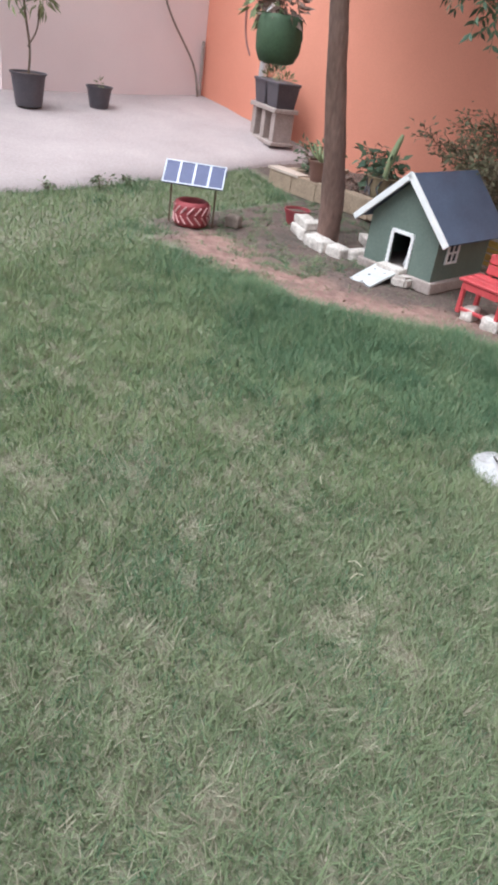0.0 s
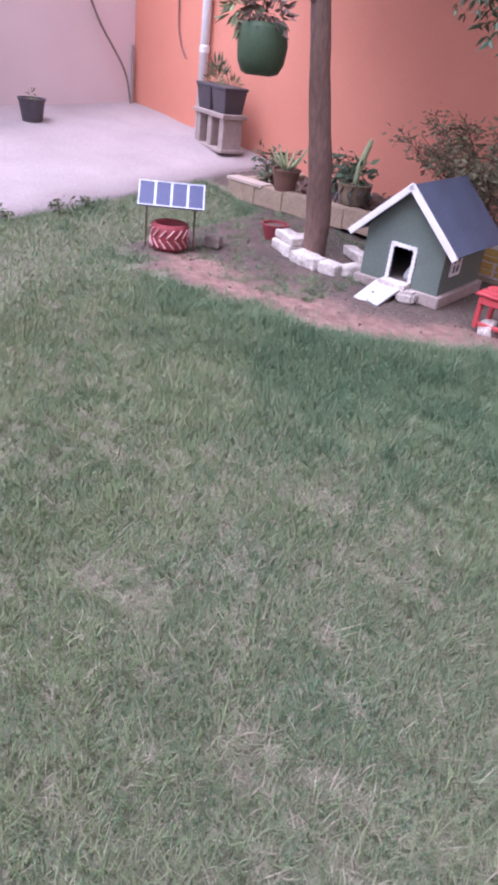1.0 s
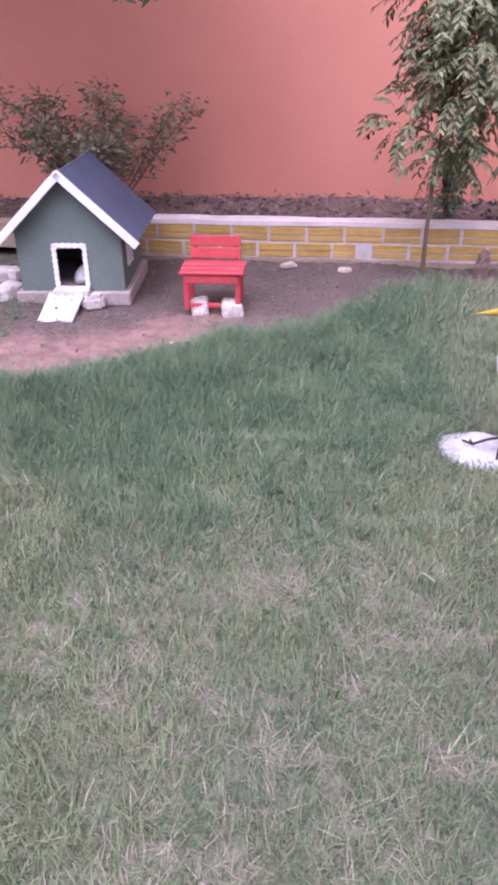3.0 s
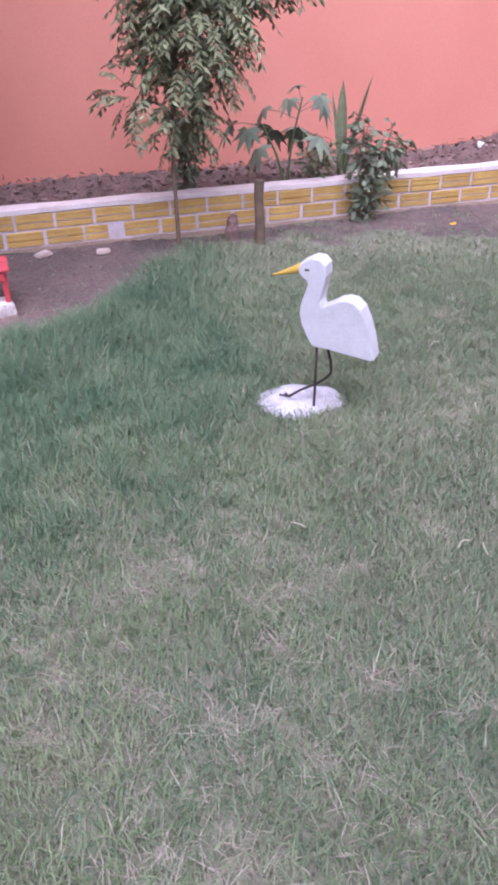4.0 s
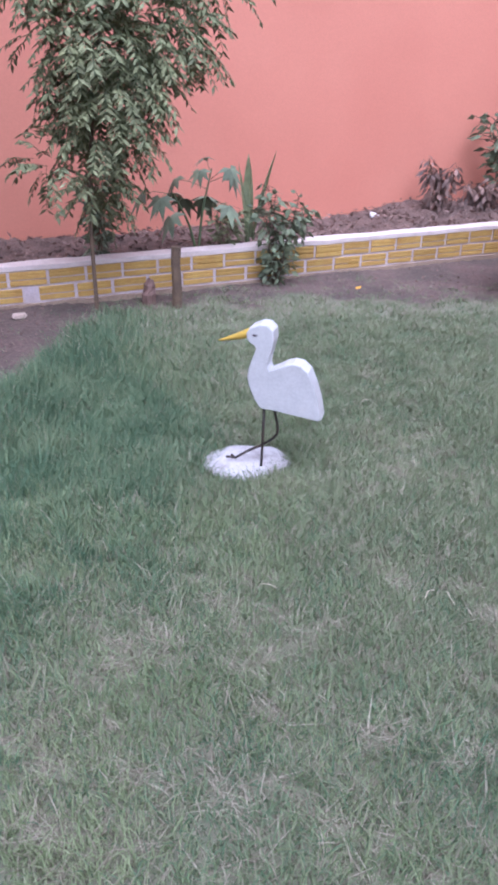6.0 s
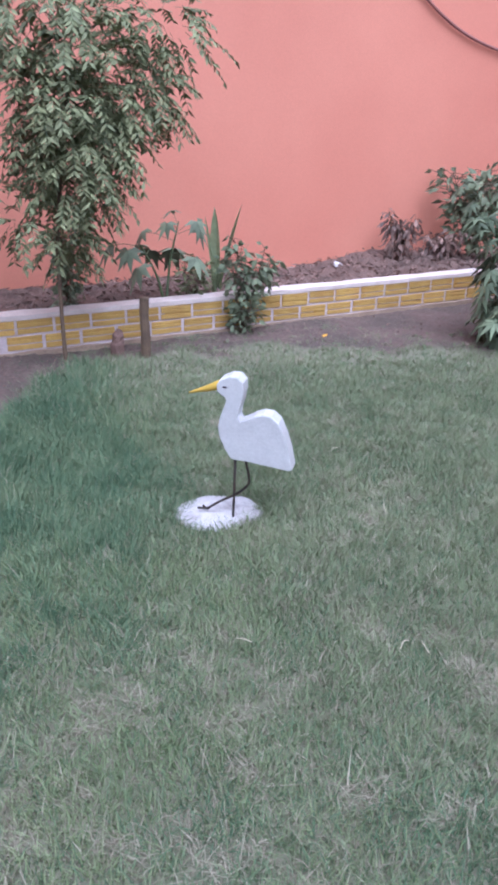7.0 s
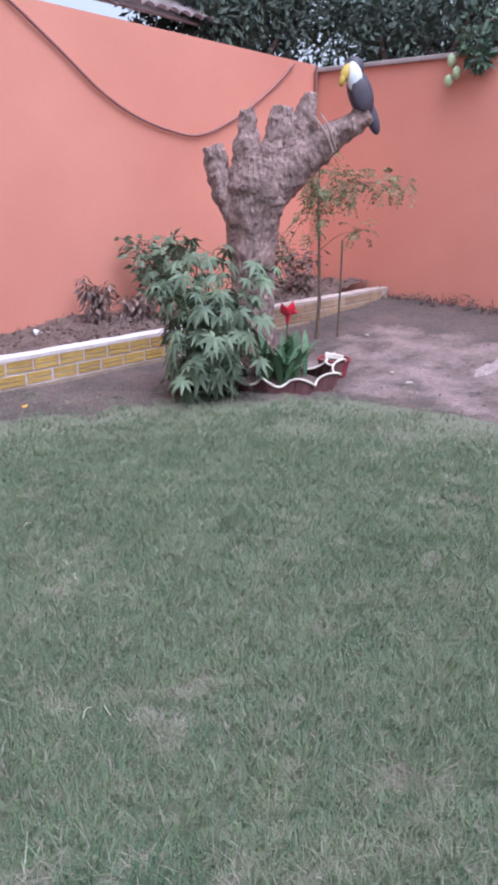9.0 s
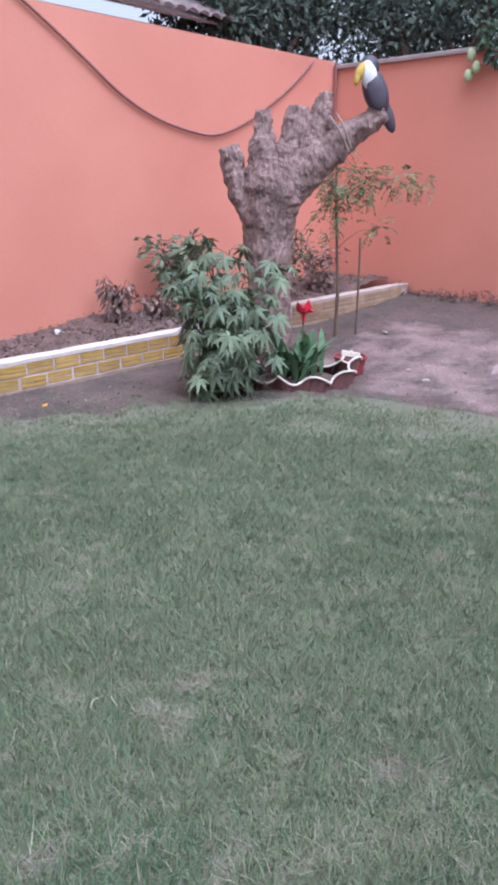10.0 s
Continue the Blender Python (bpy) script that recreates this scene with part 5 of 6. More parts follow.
# shelf of concrete blocks with two square pots
def build_shelf():
    z0 = float(land(-6.2, 3.7)) + 0.045
    s = thing("block_shelf", (-6.22, 3.70, z0), -14, "low shelf of grey concrete blocks and a board", "shelf")
    for x in (-0.28, 0.0, 0.28):
        part("block", rough_up(box((0.10, 0.26, 0.34), (x, 0, 0.17), bevel=0.008), 0.004, 9, int(x * 10)), M_GREYBASE, s)
    part("board", box((0.72, 0.32, 0.05), (0, 0, 0.37), bevel=0.006), M_GREYBASE, s)
    part("foot_board", box((0.72, 0.32, 0.04), (0, 0, 0.0), bevel=0.006), M_GREYBASE, s)
    for i, x in enumerate((-0.17, 0.18)):
        q = thing("square_pot", s.matrix_world @ Vector((x, 0, 0.395)), -14, "dark square plastic pot of green plants on the shelf", "plant pot", "pots on the shelf")
        bm = bmesh.new()
        a = [bm.verts.new((u * 0.13, v * 0.12, 0)) for u, v in ((-1, -1), (1, -1), (1, 1), (-1, 1))]
        b = [bm.verts.new((u * 0.165, v * 0.15, 0.27)) for u, v in ((-1, -1), (1, -1), (1, 1), (-1, 1))]
        for k in range(4):
            bm.faces.new((a[k], a[(k + 1) % 4], b[(k + 1) % 4], b[k]))
        bm.faces.new(a[::-1])
        bm.faces.new(b)
        bmesh.ops.bevel(bm, geom=bm.edges[:], offset=0.008, segments=1, affect="EDGES")
        part("body", bm, M_BLACKPOT, q)
        part("rim", box((0.345, 0.315, 0.03), (0, 0, 0.262), bevel=0.006), M_BLACKPOT, q)
        leaf_cluster("leaves", q, L_NEEM, (0, 0, 0.29), 0.11, 90, 0.075, 80 + i, 0.2, -0.5)
        if i == 0:
            leaf_cluster("tall_leaves", q, L_DARK, (0.02, 0.02, 0.42), 0.09, 70, 0.13, 90, 0.16, -1.2)


build_shelf()


# hanging planter in the tree
def build_hanging():
    h = thing("hanging_planter", (-3.26, 1.16, 1.30), 0, "dark green hanging planter with a trailing plant", "hanging planter")
    part("body", rough_up(lathe(bmesh.new(), [(0.085, 0.0), (0.125, 0.015), (0.155, 0.08), (0.165, 0.18), (0.155, 0.28), (0.14, 0.31), (0.13, 0.305), (0.12, 0.27)], 26), 0.006, 6), M_DARKGREEN, h, smooth=True)
    for k in range(3):
        a = k * math.tau / 3 + 0.4
        part("cord", tube(bmesh.new(), [(0.14 * math.cos(a), 0.14 * math.sin(a), 0.3), (0.01 * math.cos(a), 0.01 * math.sin(a), 0.66)], 0.004, 5), M_TWIG, h)
    part("cord", tube(bmesh.new(), [(0, 0, 0.65), (0, 0, 0.73)], 0.005, 5), M_TWIG, h)
    leaf_cluster("foliage", h, L_BROWN, (0, 0, 0.37), 0.16, 190, 0.085, 95, 0.4, 0.0)
    leaf_cluster("trailing_leaves", h, L_NEEM, (-0.14, -0.05, 0.36), 0.14, 60, 0.11, 96, 0.3, 0.5)


build_hanging()

# pots in the old bed
z0 = 0.17
p = pot("clay_pot", (-4.42, 2.93, z0 + 0.015), 0.10, 0.135, 0.21, M_TERRA, "brown clay pot with a spiky agave")
for k in range(14):
    bm = bmesh.new()
    a = k * 2.4
    L0 = 0.22 + 0.05 * math.sin(3 * k)
    o = Vector((math.cos(a), math.sin(a), 0))
    tube(bm, [o * 0.01 + Vector((0, 0, 0.19)), o * L0 * 0.45 + Vector((0, 0, 0.28)), o * L0 * 0.8 + Vector((0, 0, 0.36 + 0.02 * (k % 4)))], [0.012, 0.012, 0.002], 5)
    part("blade", bm, L_SPEAR, p)


def build_zigzag_pot():
    p = pot("tyre_pot", (-3.72, 3.12, 0.2), 0.13, 0.16, 0.20, M_OLIVEPOT, "olive-brown round pot with dark zigzag tread and tall cactus")
    for k in range(10):
        for s in (-1, 1):
            a = k * math.tau / 10
            part("tread_bar", tube(bmesh.new(), [(0.152 * math.cos(a), 0.152 * math.sin(a), 0.10), (0.165 * math.cos(a + 0.28), 0.165 * math.sin(a + 0.28), 0.10 + s * 0.075)], 0.010, 5), M_BLACKPOT, p)
    part("cactus_stem", rough_up(tube(bmesh.new(), smooth_path([(0, 0, 0.16), (0.03, 0, 0.35), (0.09, 0.02, 0.60)], 5), [0.026] * 5 + [0.032] * 3 + [0.03, 0.026, 0.012], 8), 0.006, 9), L_SPEAR, p)
    leaf_cluster("leaves", p, L_DARK, (0.02, 0, 0.24), 0.13, 60, 0.12, 97, 0.35, 0.2)


build_zigzag_pot()
shrub("low_shrub", (-4.0, 3.35, 0.15), 0.48, 0.25, 220, 0.10, L_DARK, "low dark green shrub in the old bed", 41, 7, 0.005, 0.4, 0.1)
shrub("grey_shrub", (-5.0, 3.35, 0.12), 0.34, 0.28, 240, 0.07, L_DARK, "low greyish shrub by the patio corner", 42, 8, 0.005, 0.2, 0.05)
p = pot("red_pot", (-3.66, 1.98, 0.0), 0.085, 0.11, 0.14, M_REDTYRE, "small dull red pot standing on the earth")
stone("field_stone", (-3.70, 1.30, 0.045), (0.13, 0.11, 0.10), 20, 88, "dull rounded field stone behind the toy well").data.materials[0] = M_GREYSTICK
ob = part("blue_bag", rough_up(box((0.34, 0.22, 0.12), bevel=0.04, segs=2), 0.03, 6, 4), material("blue_plastic", (0.16, 0.20, 0.30), (0.12, 0.15, 0.24), 0.6))
ob.location = (-2.72, 3.2, 0.30)
tagged(ob, "crumpled blue-grey plastic bag on the bed", "bag")

# ---- corner by the stump ----
def build_tyre_planter():
    c = (3.97, 1.27)
    t = thing("tyre_planter", (c[0], c[1], 0.0), -48, "red painted tyre planter with a wavy white rim", "planter")
    n = 120
    rim, bm = [], bmesh.new()
    low, inner = [], []
    for k in range(n):
        a = k * math.tau / n
        wave = math.sin(10 * a + 0.4 * math.sin(3 * a) + 0.4)
        flap = max(0.0, math.cos(a - 0.1)) ** 6
        r = 0.45 + 0.055 * wave + 0.03 * flap
        x, y, z = 1.10 * r * math.cos(a), 0.82 * r * math.sin(a), 0.115 + 0.036 * math.sin(10 * a + 0.4 * math.sin(3 * a) + 1.7) + 0.10 * flap
        rim.append((x, y, z))
        low.append(bm.verts.new((0.86 * x, 0.86 * y, -0.03)))
        inner.append(bm.verts.new((x, y, z)))
    for k in range(n):
        bm.faces.new((low[k], low[(k + 1) % n], inner[(k + 1) % n], inner[k]))
    bmesh.ops.solidify(bm, geom=bm.faces[:], thickness=0.014)
    part("tyre_wall", bm, M_DULLTYRE, t, "dark dull red tyre wall", True)
    part("rim", tube(bmesh.new(), rim + rim[:1], 0.011, 6), M_CREAM, t, "cream painted wavy rim", True)
    bm = lathe(bmesh.new(), [(0.40, 0.0), (0.38, 0.05), (0.1, 0.07)], 24, squash=0.75)
    part("soil", rough_up(bm, 0.015, 8), M_SOIL, t)


build_tyre_planter()


def broad_leaf(p, bearing, tilt, ln, w, base=(0, 0, 0), mat=None):
    bm = bmesh.new()
    o = Vector((math.cos(radians(bearing)), math.sin(radians(bearing)), 0))
    s = Vector((-o.y, o.x, 0))
    prev = None
    for i in range(9):
        u = i / 8
        c = Vector(base) + o * math.sin(radians(tilt)) * ln * u * (0.5 + 0.6 * u) + Vector((0, 0, 1)) * (math.cos(radians(tilt)) * ln * u - 0.25 * ln * u ** 3)
        ww = max(0.004, w * math.sin(math.pi * min(1, 0.08 + 0.92 * u)) ** 0.8)
        row = [bm.verts.new(c - s * ww / 2 + Vector((0, 0, 0.15 * ww))), bm.verts.new(c), bm.verts.new(c + s * ww / 2 + Vector((0, 0, 0.15 * ww)))]
        if prev:
            for k in range(2):
                bm.faces.new((prev[k], prev[k + 1], row[k + 1], row[k]))
        prev = row
    part("leaf", bm, mat or L_CANNA, p, smooth=True)


def build_canna():
    p = thing("canna_plant", (3.99, 1.28, 0.06), 0, "broad-leaved green canna with a red flower", "flower")
    rng = random.Random(12)
    for k in range(64):
        broad_leaf(p, k * 137.5, rng.uniform(4, 50), rng.uniform(0.34, 0.60), rng.uniform(0.045, 0.075), (rng.uniform(-0.22, 0.22), rng.uniform(-0.18, 0.18), 0))
    part("stem", tube(bmesh.new(), [(0, -0.02, 0), (0.02, -0.03, 0.3), (0.03, -0.03, 0.52)], 0.008, 6), M_GREENSTEM, p)
    fl = part("flower", tube(bmesh.new(), [(0.03, -0.03, 0.50), (0.03, -0.03, 0.56)], [0.012, 0.022], 6), L_FLOWER, p, "bright red petals")
    for k in range(6):
        a = k * math.tau / 6
        bm = bmesh.new()
        c = Vector((0.03, -0.03, 0.55))
        o = Vector((math.cos(a), math.sin(a), 0))
        s = Vector((-o.y, o.x, 0))
        v = [bm.verts.new(c), bm.verts.new(c + o * 0.05 + s * 0.05 + Vector((0, 0, 0.07))), bm.verts.new(c + o * (0.07 + 0.025 * (k % 2)) + Vector((0, 0, 0.14 - 0.05 * (k % 3)))), bm.verts.new(c + o * 0.05 - s * 0.05 + Vector((0, 0, 0.07))), bm.verts.new(c + o * 0.055 + Vector((0, 0, 0.035)))]
        for q in ((0, 1, 4), (1, 2, 4), (2, 3, 4), (3, 0, 4)):
            bm.faces.new([v[j] for j in q])
        part("petal", bm, L_FLOWER, fl)


build_canna()
pot("red_pot", (4.62, 1.14, 0.0), 0.12, 0.15, 0.17, M_REDTYRE, "dull red round pot beside the tyre planter")
ob = part("white_shard", rough_up(box((0.20, 0.02, 0.05), bevel=0.006), 0.012, 9, 2), M_CREAM)
ob.matrix_world = pose(4.62, 1.14, 0.19, 0, 12, -30)
tagged(ob, "cream painted splinter lying on the red pot", "shard")

neem("corner_sapling", (5.75, 2.15, 0.05), [(0, 0, -0.05), (0.02, 0.0, 0.5), (0.0, 0.02, 1.0), (-0.08, 0.0, 1.6), (-0.1, 0, 2.3)], [0.022, 0.02, 0.016, 0.013, 0.008],
     [((-0.05, 0.0, 1.65), 0.24, 0.3), ((0.35, -0.1, 1.70), 0.22, 0.2), ((-0.1, 0.1, 1.3), 0.18, 0.08), ((0.75, -0.3, 1.72), 0.16, 0.1), ((1.0, -0.4, 1.66), 0.12, 0.06), ((-0.12, 0.05, 2.05), 0.22, 0.18), ((0.45, -0.2, 1.2), 0.14, 0.06)], 330, 0.13, 0.06, "thin sapling with sparse olive leaves by the bed end", 51, leaf_mat=L_OLIVE, bark=M_TWIG, pairs=3, branch_r=0.006)
ob = part("thin_stake", tube(bmesh.new(), [(0, 0, -0.05), (0.01, 0, 0.6), (0.03, 0.02, 1.1)], 0.012, 7), M_TWIG)
ob.location = (5.95, 2.0, 0.06)
tagged(ob, "thin bare stick standing by the sapling", "stick")
shrub("corner_weeds", (6.9, 3.3, 0.35), 0.62, 0.4, 300, 0.10, L_BROWN, "withered brownish weeds in the bed corner", 52, 8, 0.005, 0.6, 0.1)

def build_wall_weeds():
    """Dry weeds and mould-dark litter along the foot of the far wall."""
    rng = np.random.default_rng(91)
    n = 1500
    y = rng.uniform(-3.0, 3.0, n)
    x = EAST_X - 0.02 - 0.28 * rng.random(n) ** 2
    z = land(x, y) + rng.random(n) ** 2 * 0.07 * (1.2 + np.sin(3.1 * y) * np.sin(7.3 * y))
    w = unit(n, rng)
    w[:, 2] = np.abs(w[:, 2]) * 0.8 + 0.1
    me = leaf_mesh("wall_weeds", np.stack([x, y, z], 1), w, unit(n, rng), rng.uniform(0.04, 0.12, n), rng.uniform(0.008, 0.022, n), L_BROWN, 0.2)
    tagged(new("wall_weeds", me), "low dry weeds along the foot of the orange wall", "weeds", kind="stuff")


build_wall_weeds()

# pale broken patches of an old screed on the bare earth
def build_screed():
    rng = random.Random(5)
    m = material("stained_screed", (0.40, 0.315, 0.30), (0.24, 0.18, 0.165), 0.95, 6.0, 30.0, 0.3, 0.4)
    for x, y, r, q in ((5.8, 0.02, 0.30, 0.45),):
        bm = bmesh.new()
        ring = []
        turn, lobes = rng.uniform(0, 6.28), [rng.uniform(0, 6.28) for _ in range(6)]
        for k in range(64):
            a = k * math.tau / 64
            rr = r * (1 + 0.22 * math.sin(2 * a + lobes[0]) + 0.16 * math.sin(3 * a + lobes[1]) + 0.12 * math.sin(5 * a + lobes[2]) + 0.08 * math.sin(9 * a + lobes[3]) + 0.05 * math.sin(17 * a + lobes[4]))
            px, py = x + rr * math.cos(a + turn), y + q * rr * math.sin(a + turn)
            ring.append((px, py, float(land(px, py)) + 0.006))
        top = [bm.verts.new(p) for p in ring]
        low = [bm.verts.new((p[0], p[1], p[2] - 0.05)) for p in ring]
        mid = bm.verts.new((x, y, float(land(x, y)) + 0.012))
        for k in range(64):
            j = (k + 1) % 64
            bm.faces.new((top[k], top[j], mid))
            bm.faces.new((low[k], low[j], top[j], top[k]))
        ob = part("screed_patch", bm, m)
        tagged(ob, "thin broken patch of pale concrete on bare earth", "concrete patch", "screed patches", "structure")


build_screed()

# hose slung along the wall and the cable down the corner
hose = part("garden_hose", tube(bmesh.new(), smooth_path([(2.7, WALL_Y - 0.03, 3.62), (3.33, WALL_Y - 0.03, 3.25), (3.83, WALL_Y - 0.03, 2.93), (4.29, WALL_Y - 0.03, 2.63), (4.75, WALL_Y - 0.03, 2.43), (5.3, WALL_Y - 0.03, 2.31), (5.78, WALL_Y - 0.03, 2.30), (6.39, WALL_Y - 0.03, 2.52), (7.11, WALL_Y - 0.03, 2.93), (7.6, WALL_Y - 0.03, 3.3)], 6), 0.015, 10), M_HOSE, smooth=True)
tagged(hose, "brown hose hanging in a long loop on the orange wall", "hose")
ob = part("corner_cable", tube(bmesh.new(), [(EAST_X - 0.05, WALL_Y - 0.04, 3.33), (EAST_X - 0.06, WALL_Y - 0.05, 2.5), (EAST_X - 0.05, WALL_Y - 0.05, 1.6)], 0.018, 7), M_HOSE)
tagged(ob, "dark cable running down the wall corner", "cable")

# ---- beyond the walls ----
def build_roof():
    r = thing("neighbour_roof", (8.3, 5.2, 3.70), 0, "grey clay tiled roof of a neighbouring house", "roof")
    part("wall", box((5.0, 0.3, 3.6), (-3.65, 0.6, -1.75)), M_WHITEWALL, r)
    me = None
    for i in range(25):
        for j in range(5):
            if me is None:
                bm = bmesh.new()
                pts = [(0.10 * math.cos(a), 0.075 * math.sin(a)) for a in np.linspace(0.15, math.pi - 0.15, 6)]
                a = [bm.verts.new((x, 0, z)) for x, z in pts]
                b = [bm.verts.new((x * 0.9, 0.42, z * 0.9 + 0.02)) for x, z in pts]
                for k in range(5):
                    bm.faces.new((a[k], a[k + 1], b[k + 1], b[k]))
                bmesh.ops.solidify(bm, geom=bm.faces[:], thickness=0.012)
                me = bpy.data.meshes.new("roof_tile")
                bm.to_mesh(me)
                bm.free()
                me.materials.append(M_ROOFTILE)
            ob = new("roof_tile", me)
            ob.parent = r
            ob.matrix_local = pose(-6.2 + i * 0.21, -0.2 + j * 0.36, 0.10 + j * 0.155, 22, 0, 0)
    part("roof_deck", box((5.0, 1.7, 0.03), (-3.65, 0.80, 0.44), (23.3, 0, 0)), M_ROOFTILE, r)


build_roof()


def far_tree(name, at, trunk_h, blobs, n, size, seed):
    rng = np.random.default_rng(seed)
    t = thing(name, at, 0, "dense dark green tree beyond the garden wall", "tree", "trees beyond the wall")
    part("trunk", tube(bmesh.new(), [(0, 0, -0.3), (0.05, 0, trunk_h * 0.5), (0.1, 0.1, trunk_h)], [0.2, 0.16, 0.1], 10), M_BARK, t, smooth=True)
    B, W_ = [], []
    for c, r, share in blobs:
        part("limb", tube(bmesh.new(), [(0.05, 0, trunk_h * 0.6), (np.array(c) * 0.6 + np.array([0, 0, trunk_h * 0.3])).tolist(), c], [0.09, 0.06, 0.02], 6), M_BARK, t)
        k = int(n * share)
        clumps = np.array(c) + unit(60, rng) * np.array(r) * rng.random((60, 1)) ** 0.4
        d = unit(k, rng)
        B.append(clumps[rng.integers(0, 60, k)] + d * 0.30 * rng.random((k, 1)) ** 0.6)
        w = d + unit(k, rng)
        w[:, 2] -= 0.5
        W_.append(w)
    B, W_ = np.concatenate(B), np.concatenate(W_)
    ln = size * rng.uniform(0.6, 1.3, len(B))
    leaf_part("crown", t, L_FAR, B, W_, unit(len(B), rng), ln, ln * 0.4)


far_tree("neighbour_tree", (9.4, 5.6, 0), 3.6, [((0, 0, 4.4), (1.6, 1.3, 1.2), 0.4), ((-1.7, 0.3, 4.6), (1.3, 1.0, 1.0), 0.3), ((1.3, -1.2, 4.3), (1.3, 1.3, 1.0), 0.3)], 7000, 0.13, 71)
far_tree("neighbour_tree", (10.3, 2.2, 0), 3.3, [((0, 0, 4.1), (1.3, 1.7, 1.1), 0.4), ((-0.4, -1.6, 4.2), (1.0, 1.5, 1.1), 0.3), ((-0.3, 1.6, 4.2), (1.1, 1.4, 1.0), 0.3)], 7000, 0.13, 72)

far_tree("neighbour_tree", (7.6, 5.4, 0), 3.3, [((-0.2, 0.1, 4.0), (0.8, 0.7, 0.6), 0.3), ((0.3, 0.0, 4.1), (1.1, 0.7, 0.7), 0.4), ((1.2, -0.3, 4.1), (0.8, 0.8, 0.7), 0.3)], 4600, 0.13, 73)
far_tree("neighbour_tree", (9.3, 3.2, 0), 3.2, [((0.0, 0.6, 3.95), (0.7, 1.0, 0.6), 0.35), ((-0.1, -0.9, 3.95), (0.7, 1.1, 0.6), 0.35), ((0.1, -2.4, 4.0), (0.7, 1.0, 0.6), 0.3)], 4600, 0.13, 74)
creeper = thing("overhanging_branch", (EAST_X + 0.3, 1.62, 3.5), 0, "dark leafy branch hanging over the orange wall", "branch")
part("twig", tube(bmesh.new(), smooth_path([(0.1, 0, 0.2), (-0.25, 0, 0.1), (-0.46, 0.02, -0.25)], 4), 0.012, 6), M_TWIG, creeper)
for y, z, r in ((0.0, 0.02, 0.22), (0.03, -0.16, 0.16), (-0.05, -0.3, 0.10)):
    rng_c = np.random.default_rng(int(100 + 50 * r))
    d = unit(90, rng_c)
    w = d + unit(90, rng_c)
    w[:, 2] -= 0.6
    leaf_part("leaves", creeper, L_DARK, np.array([-0.42, y, z]) + d * r * np.array([0.5, 1, 1]), w, unit(90, rng_c), rng_c.uniform(0.08, 0.16, 90), 0.05)

# pale fruit hanging over the wall
fruit = thing("hanging_fruit", (EAST_X - 0.12, 1.9, 3.0), 0, "pale green fruit hanging over the orange wall", "fruit")
part("stalk", tube(bmesh.new(), smooth_path([(0.45, 0.05, 0.45), (0.25, 0.02, 0.325), (0.10, 0, 0.318), (0.03, 0, 0.30), (0, 0, 0.1), (0, 0, 0.0)], 4), 0.007, 5), M_GREENSTEM, fruit)
for y, z in ((-0.045, 0.06), (0.05, -0.02), (0.035, 0.20)):
    part("fruit", rough_up(lathe(bmesh.new(), [(0.01, -0.07), (0.04, -0.05), (0.056, 0.0), (0.042, 0.055), (0.014, 0.08)], 14, (0, y, z)), 0.01, 9), L_SPEAR, fruit, smooth=True)

# ---- small litter ----
ob = new("yellow_leaf", leaf_mesh("yellow_leaf", [(1.955, 2.27, 0.02)], [(1, 0.4, 0.1)], [(-0.3, 1, 0.2)], 0.075, 0.05, L_YELLOW, 0.2))
tagged(ob, "single fallen yellow leaf on the bare earth", "leaf")
for i, (x, y, s) in enumerate(((-0.55, 2.55, 0.1), (-0.95, 2.62, 0.12), (-1.5, 1.15, 0.03), (4.85, 0.45, 0.07), (5.05, 0.75, 0.05), (5.3, 1.6, 0.06), (6.1, 1.7, 0.07))):
    ob = part("pebble", rough_up(box((s, s * 0.7, s * 0.28), bevel=s * 0.1, segs=2), s * 0.12, 12, i), M_TANCAP)
    ob.matrix_world = pose(x, y, float(land(x, y)) + s * 0.12 + (0.02 if x > 5 else 0), 0, 0, 40 * i)
    tagged(ob, "pale pebble lying on the bare earth", "pebble", "pebbles")
ob = part("white_litter", rough_up(box((0.09, 0.05, 0.05), bevel=0.012), 0.02, 14, 3), M_WHITE)
ob.location = (3.12, 3.75, 0.27)
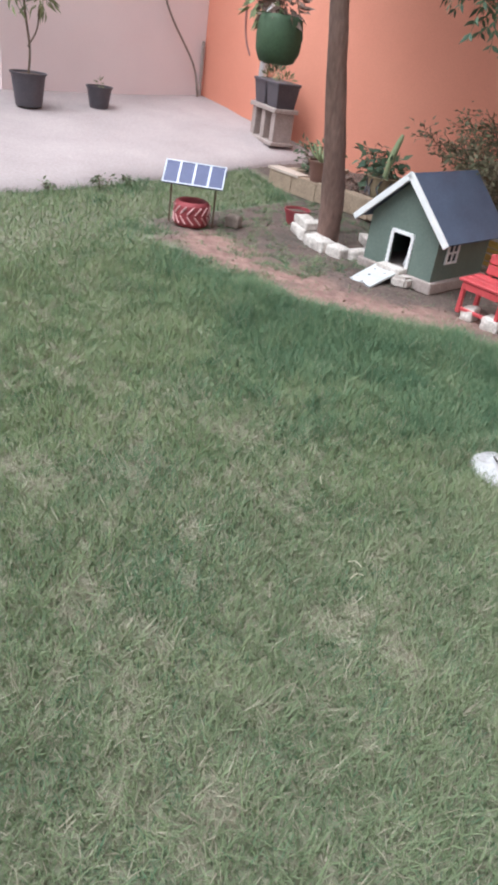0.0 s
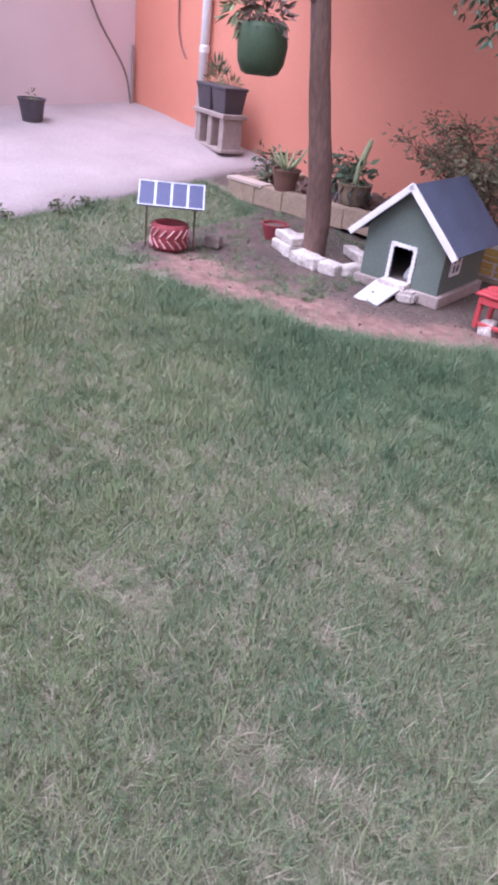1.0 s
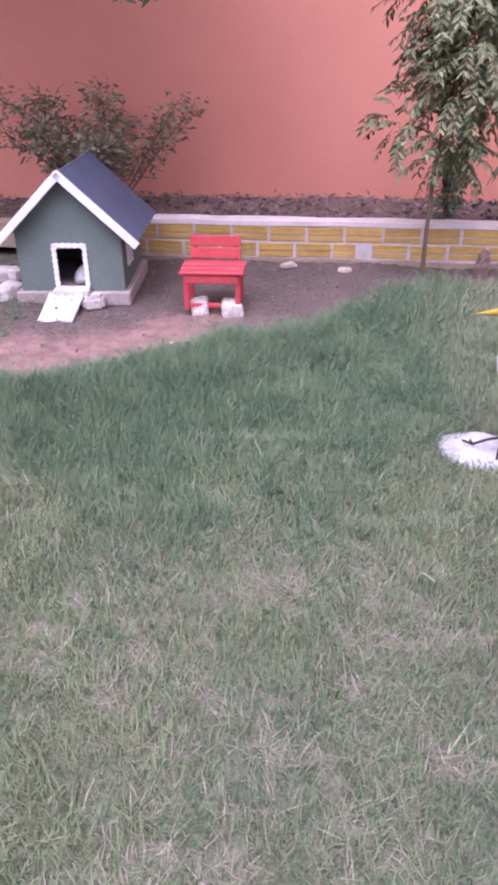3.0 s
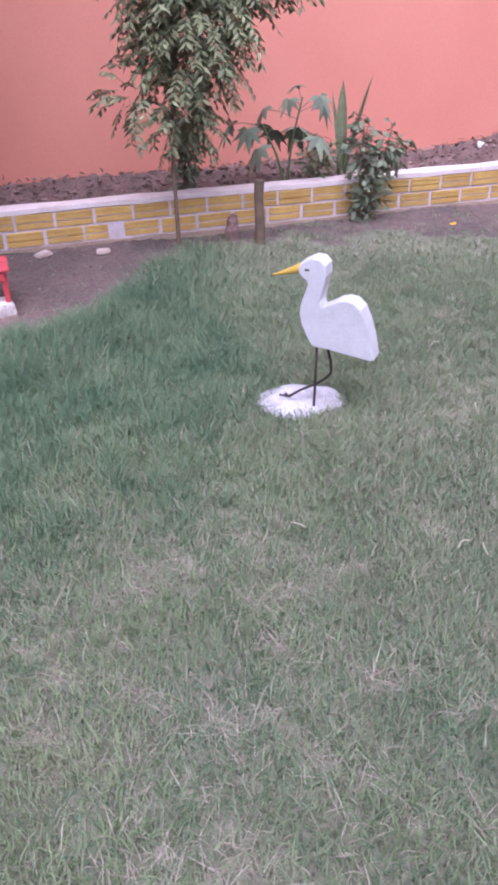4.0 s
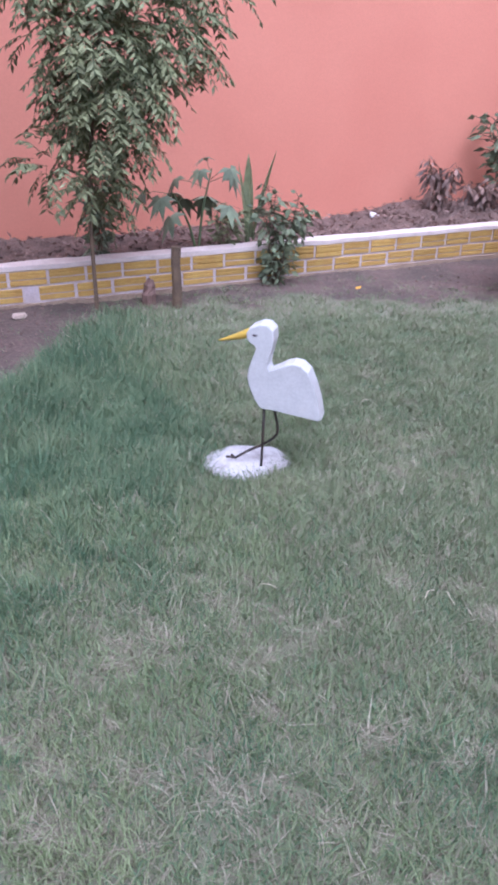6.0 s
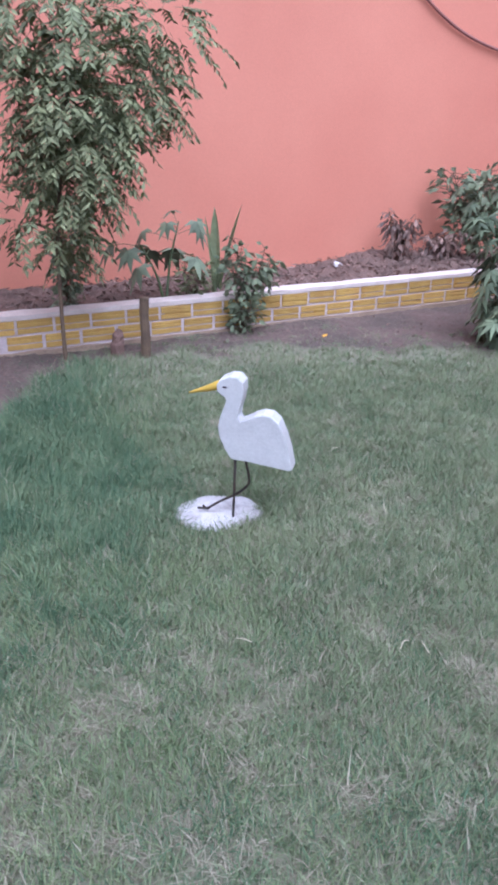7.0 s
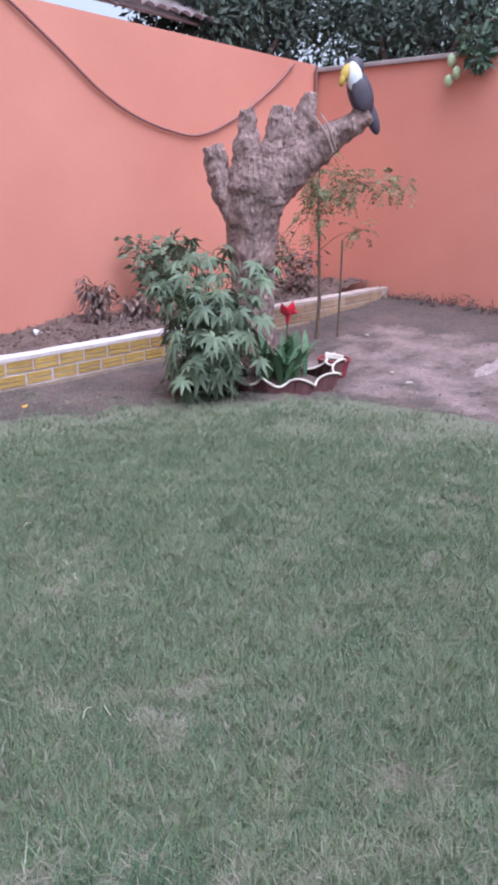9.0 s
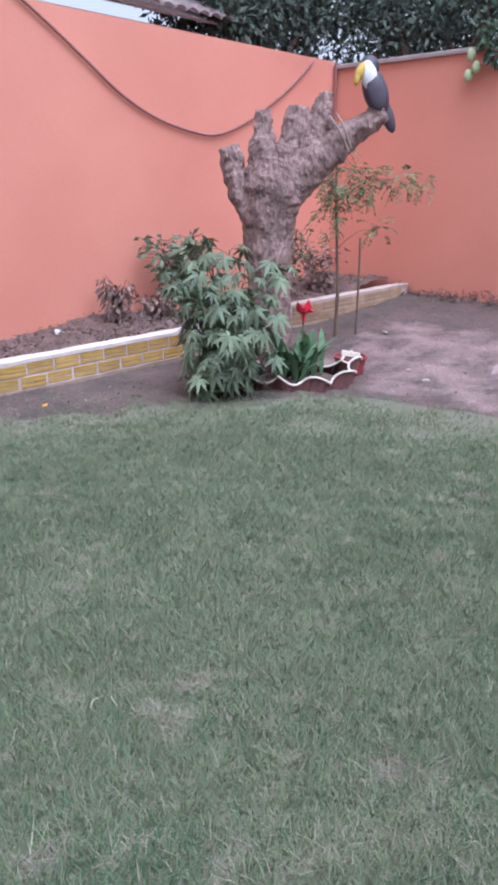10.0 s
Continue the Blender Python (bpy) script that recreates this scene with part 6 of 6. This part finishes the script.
tagged(ob, "scrap of white litter on the bed", "litter")
for i, (x, y, rz) in enumerate(((0.09, -1.0, 20), (0.14, -1.04, 75), (-0.35, -0.75, 140), (0.6, -0.25, 60), (0.75, 0.35, 10))):
    ob = part("straw", tube(bmesh.new(), smooth_path([(-0.025, 0, 0.03), (0, 0.006, 0.042), (0.025, 0, 0.035)], 3), 0.0018, 5), M_STRAW)
    ob.matrix_world = pose(x, y, 0.012, 0, 0, rz)
    tagged(ob, "pale dry straw stalk lying on the lawn", "straw", "straws on the lawn")


def build_earth_litter():
    rng = np.random.default_rng(77)
    n = 6500
    x, y = rng.uniform(-4.4, 7.6, n), rng.uniform(-1.5, 2.75, n)
    keep = (lawn_edge(x, y) < 0.03) & ((x < -0.6) | (y < 2.7)) & (np.hypot(x + 2.24, y - 2.08) > 0.42)
    x, y = x[keep], y[keep]
    n = len(x)
    way = unit(n, rng)
    way[:, 2] *= 0.25
    ln = rng.uniform(0.008, 0.034, n)
    me = leaf_mesh("earth_litter", np.stack([x, y, land(x, y) + rng.uniform(0.003, 0.012, n)], 1), way, unit(n, rng), ln, ln * rng.uniform(0.2, 0.6, n), L_BROWN, 0.2)
    tagged(new("earth_litter", me), "small dry leaves and twigs strewn over bare earth", "leaves", kind="stuff")


build_earth_litter()


# a pale cloth just inside the pet house
bm = bmesh.new()
bmesh.ops.create_uvsphere(bm, u_segments=18, v_segments=10, radius=1, matrix=Matrix.Diagonal((0.085, 0.10, 0.055, 1)))
ob = part("folded_cloth", rough_up(bm, 0.02, 14, 4), M_FIGURE, smooth=True)
ob.location = (-2.17, 1.90, 0.137)
tagged(ob, "pale crumpled cloth on the floor of the pet house", "cloth")


# weeds rooted along the patio edge
for i, (x, y, h) in enumerate(((-4.98, 0.72, 0.13), (-5.0, 0.2, 0.09), (-5.08, 1.05, 0.09))):
    shrub("patio_weed", (x, y, float(land(x, y))), h, h * 0.7, 60, 0.05, L_BUSH, "small green weed rooted at the patio edge", 81 + i, 5, 0.003, 0.3, 0.1, category="weed")
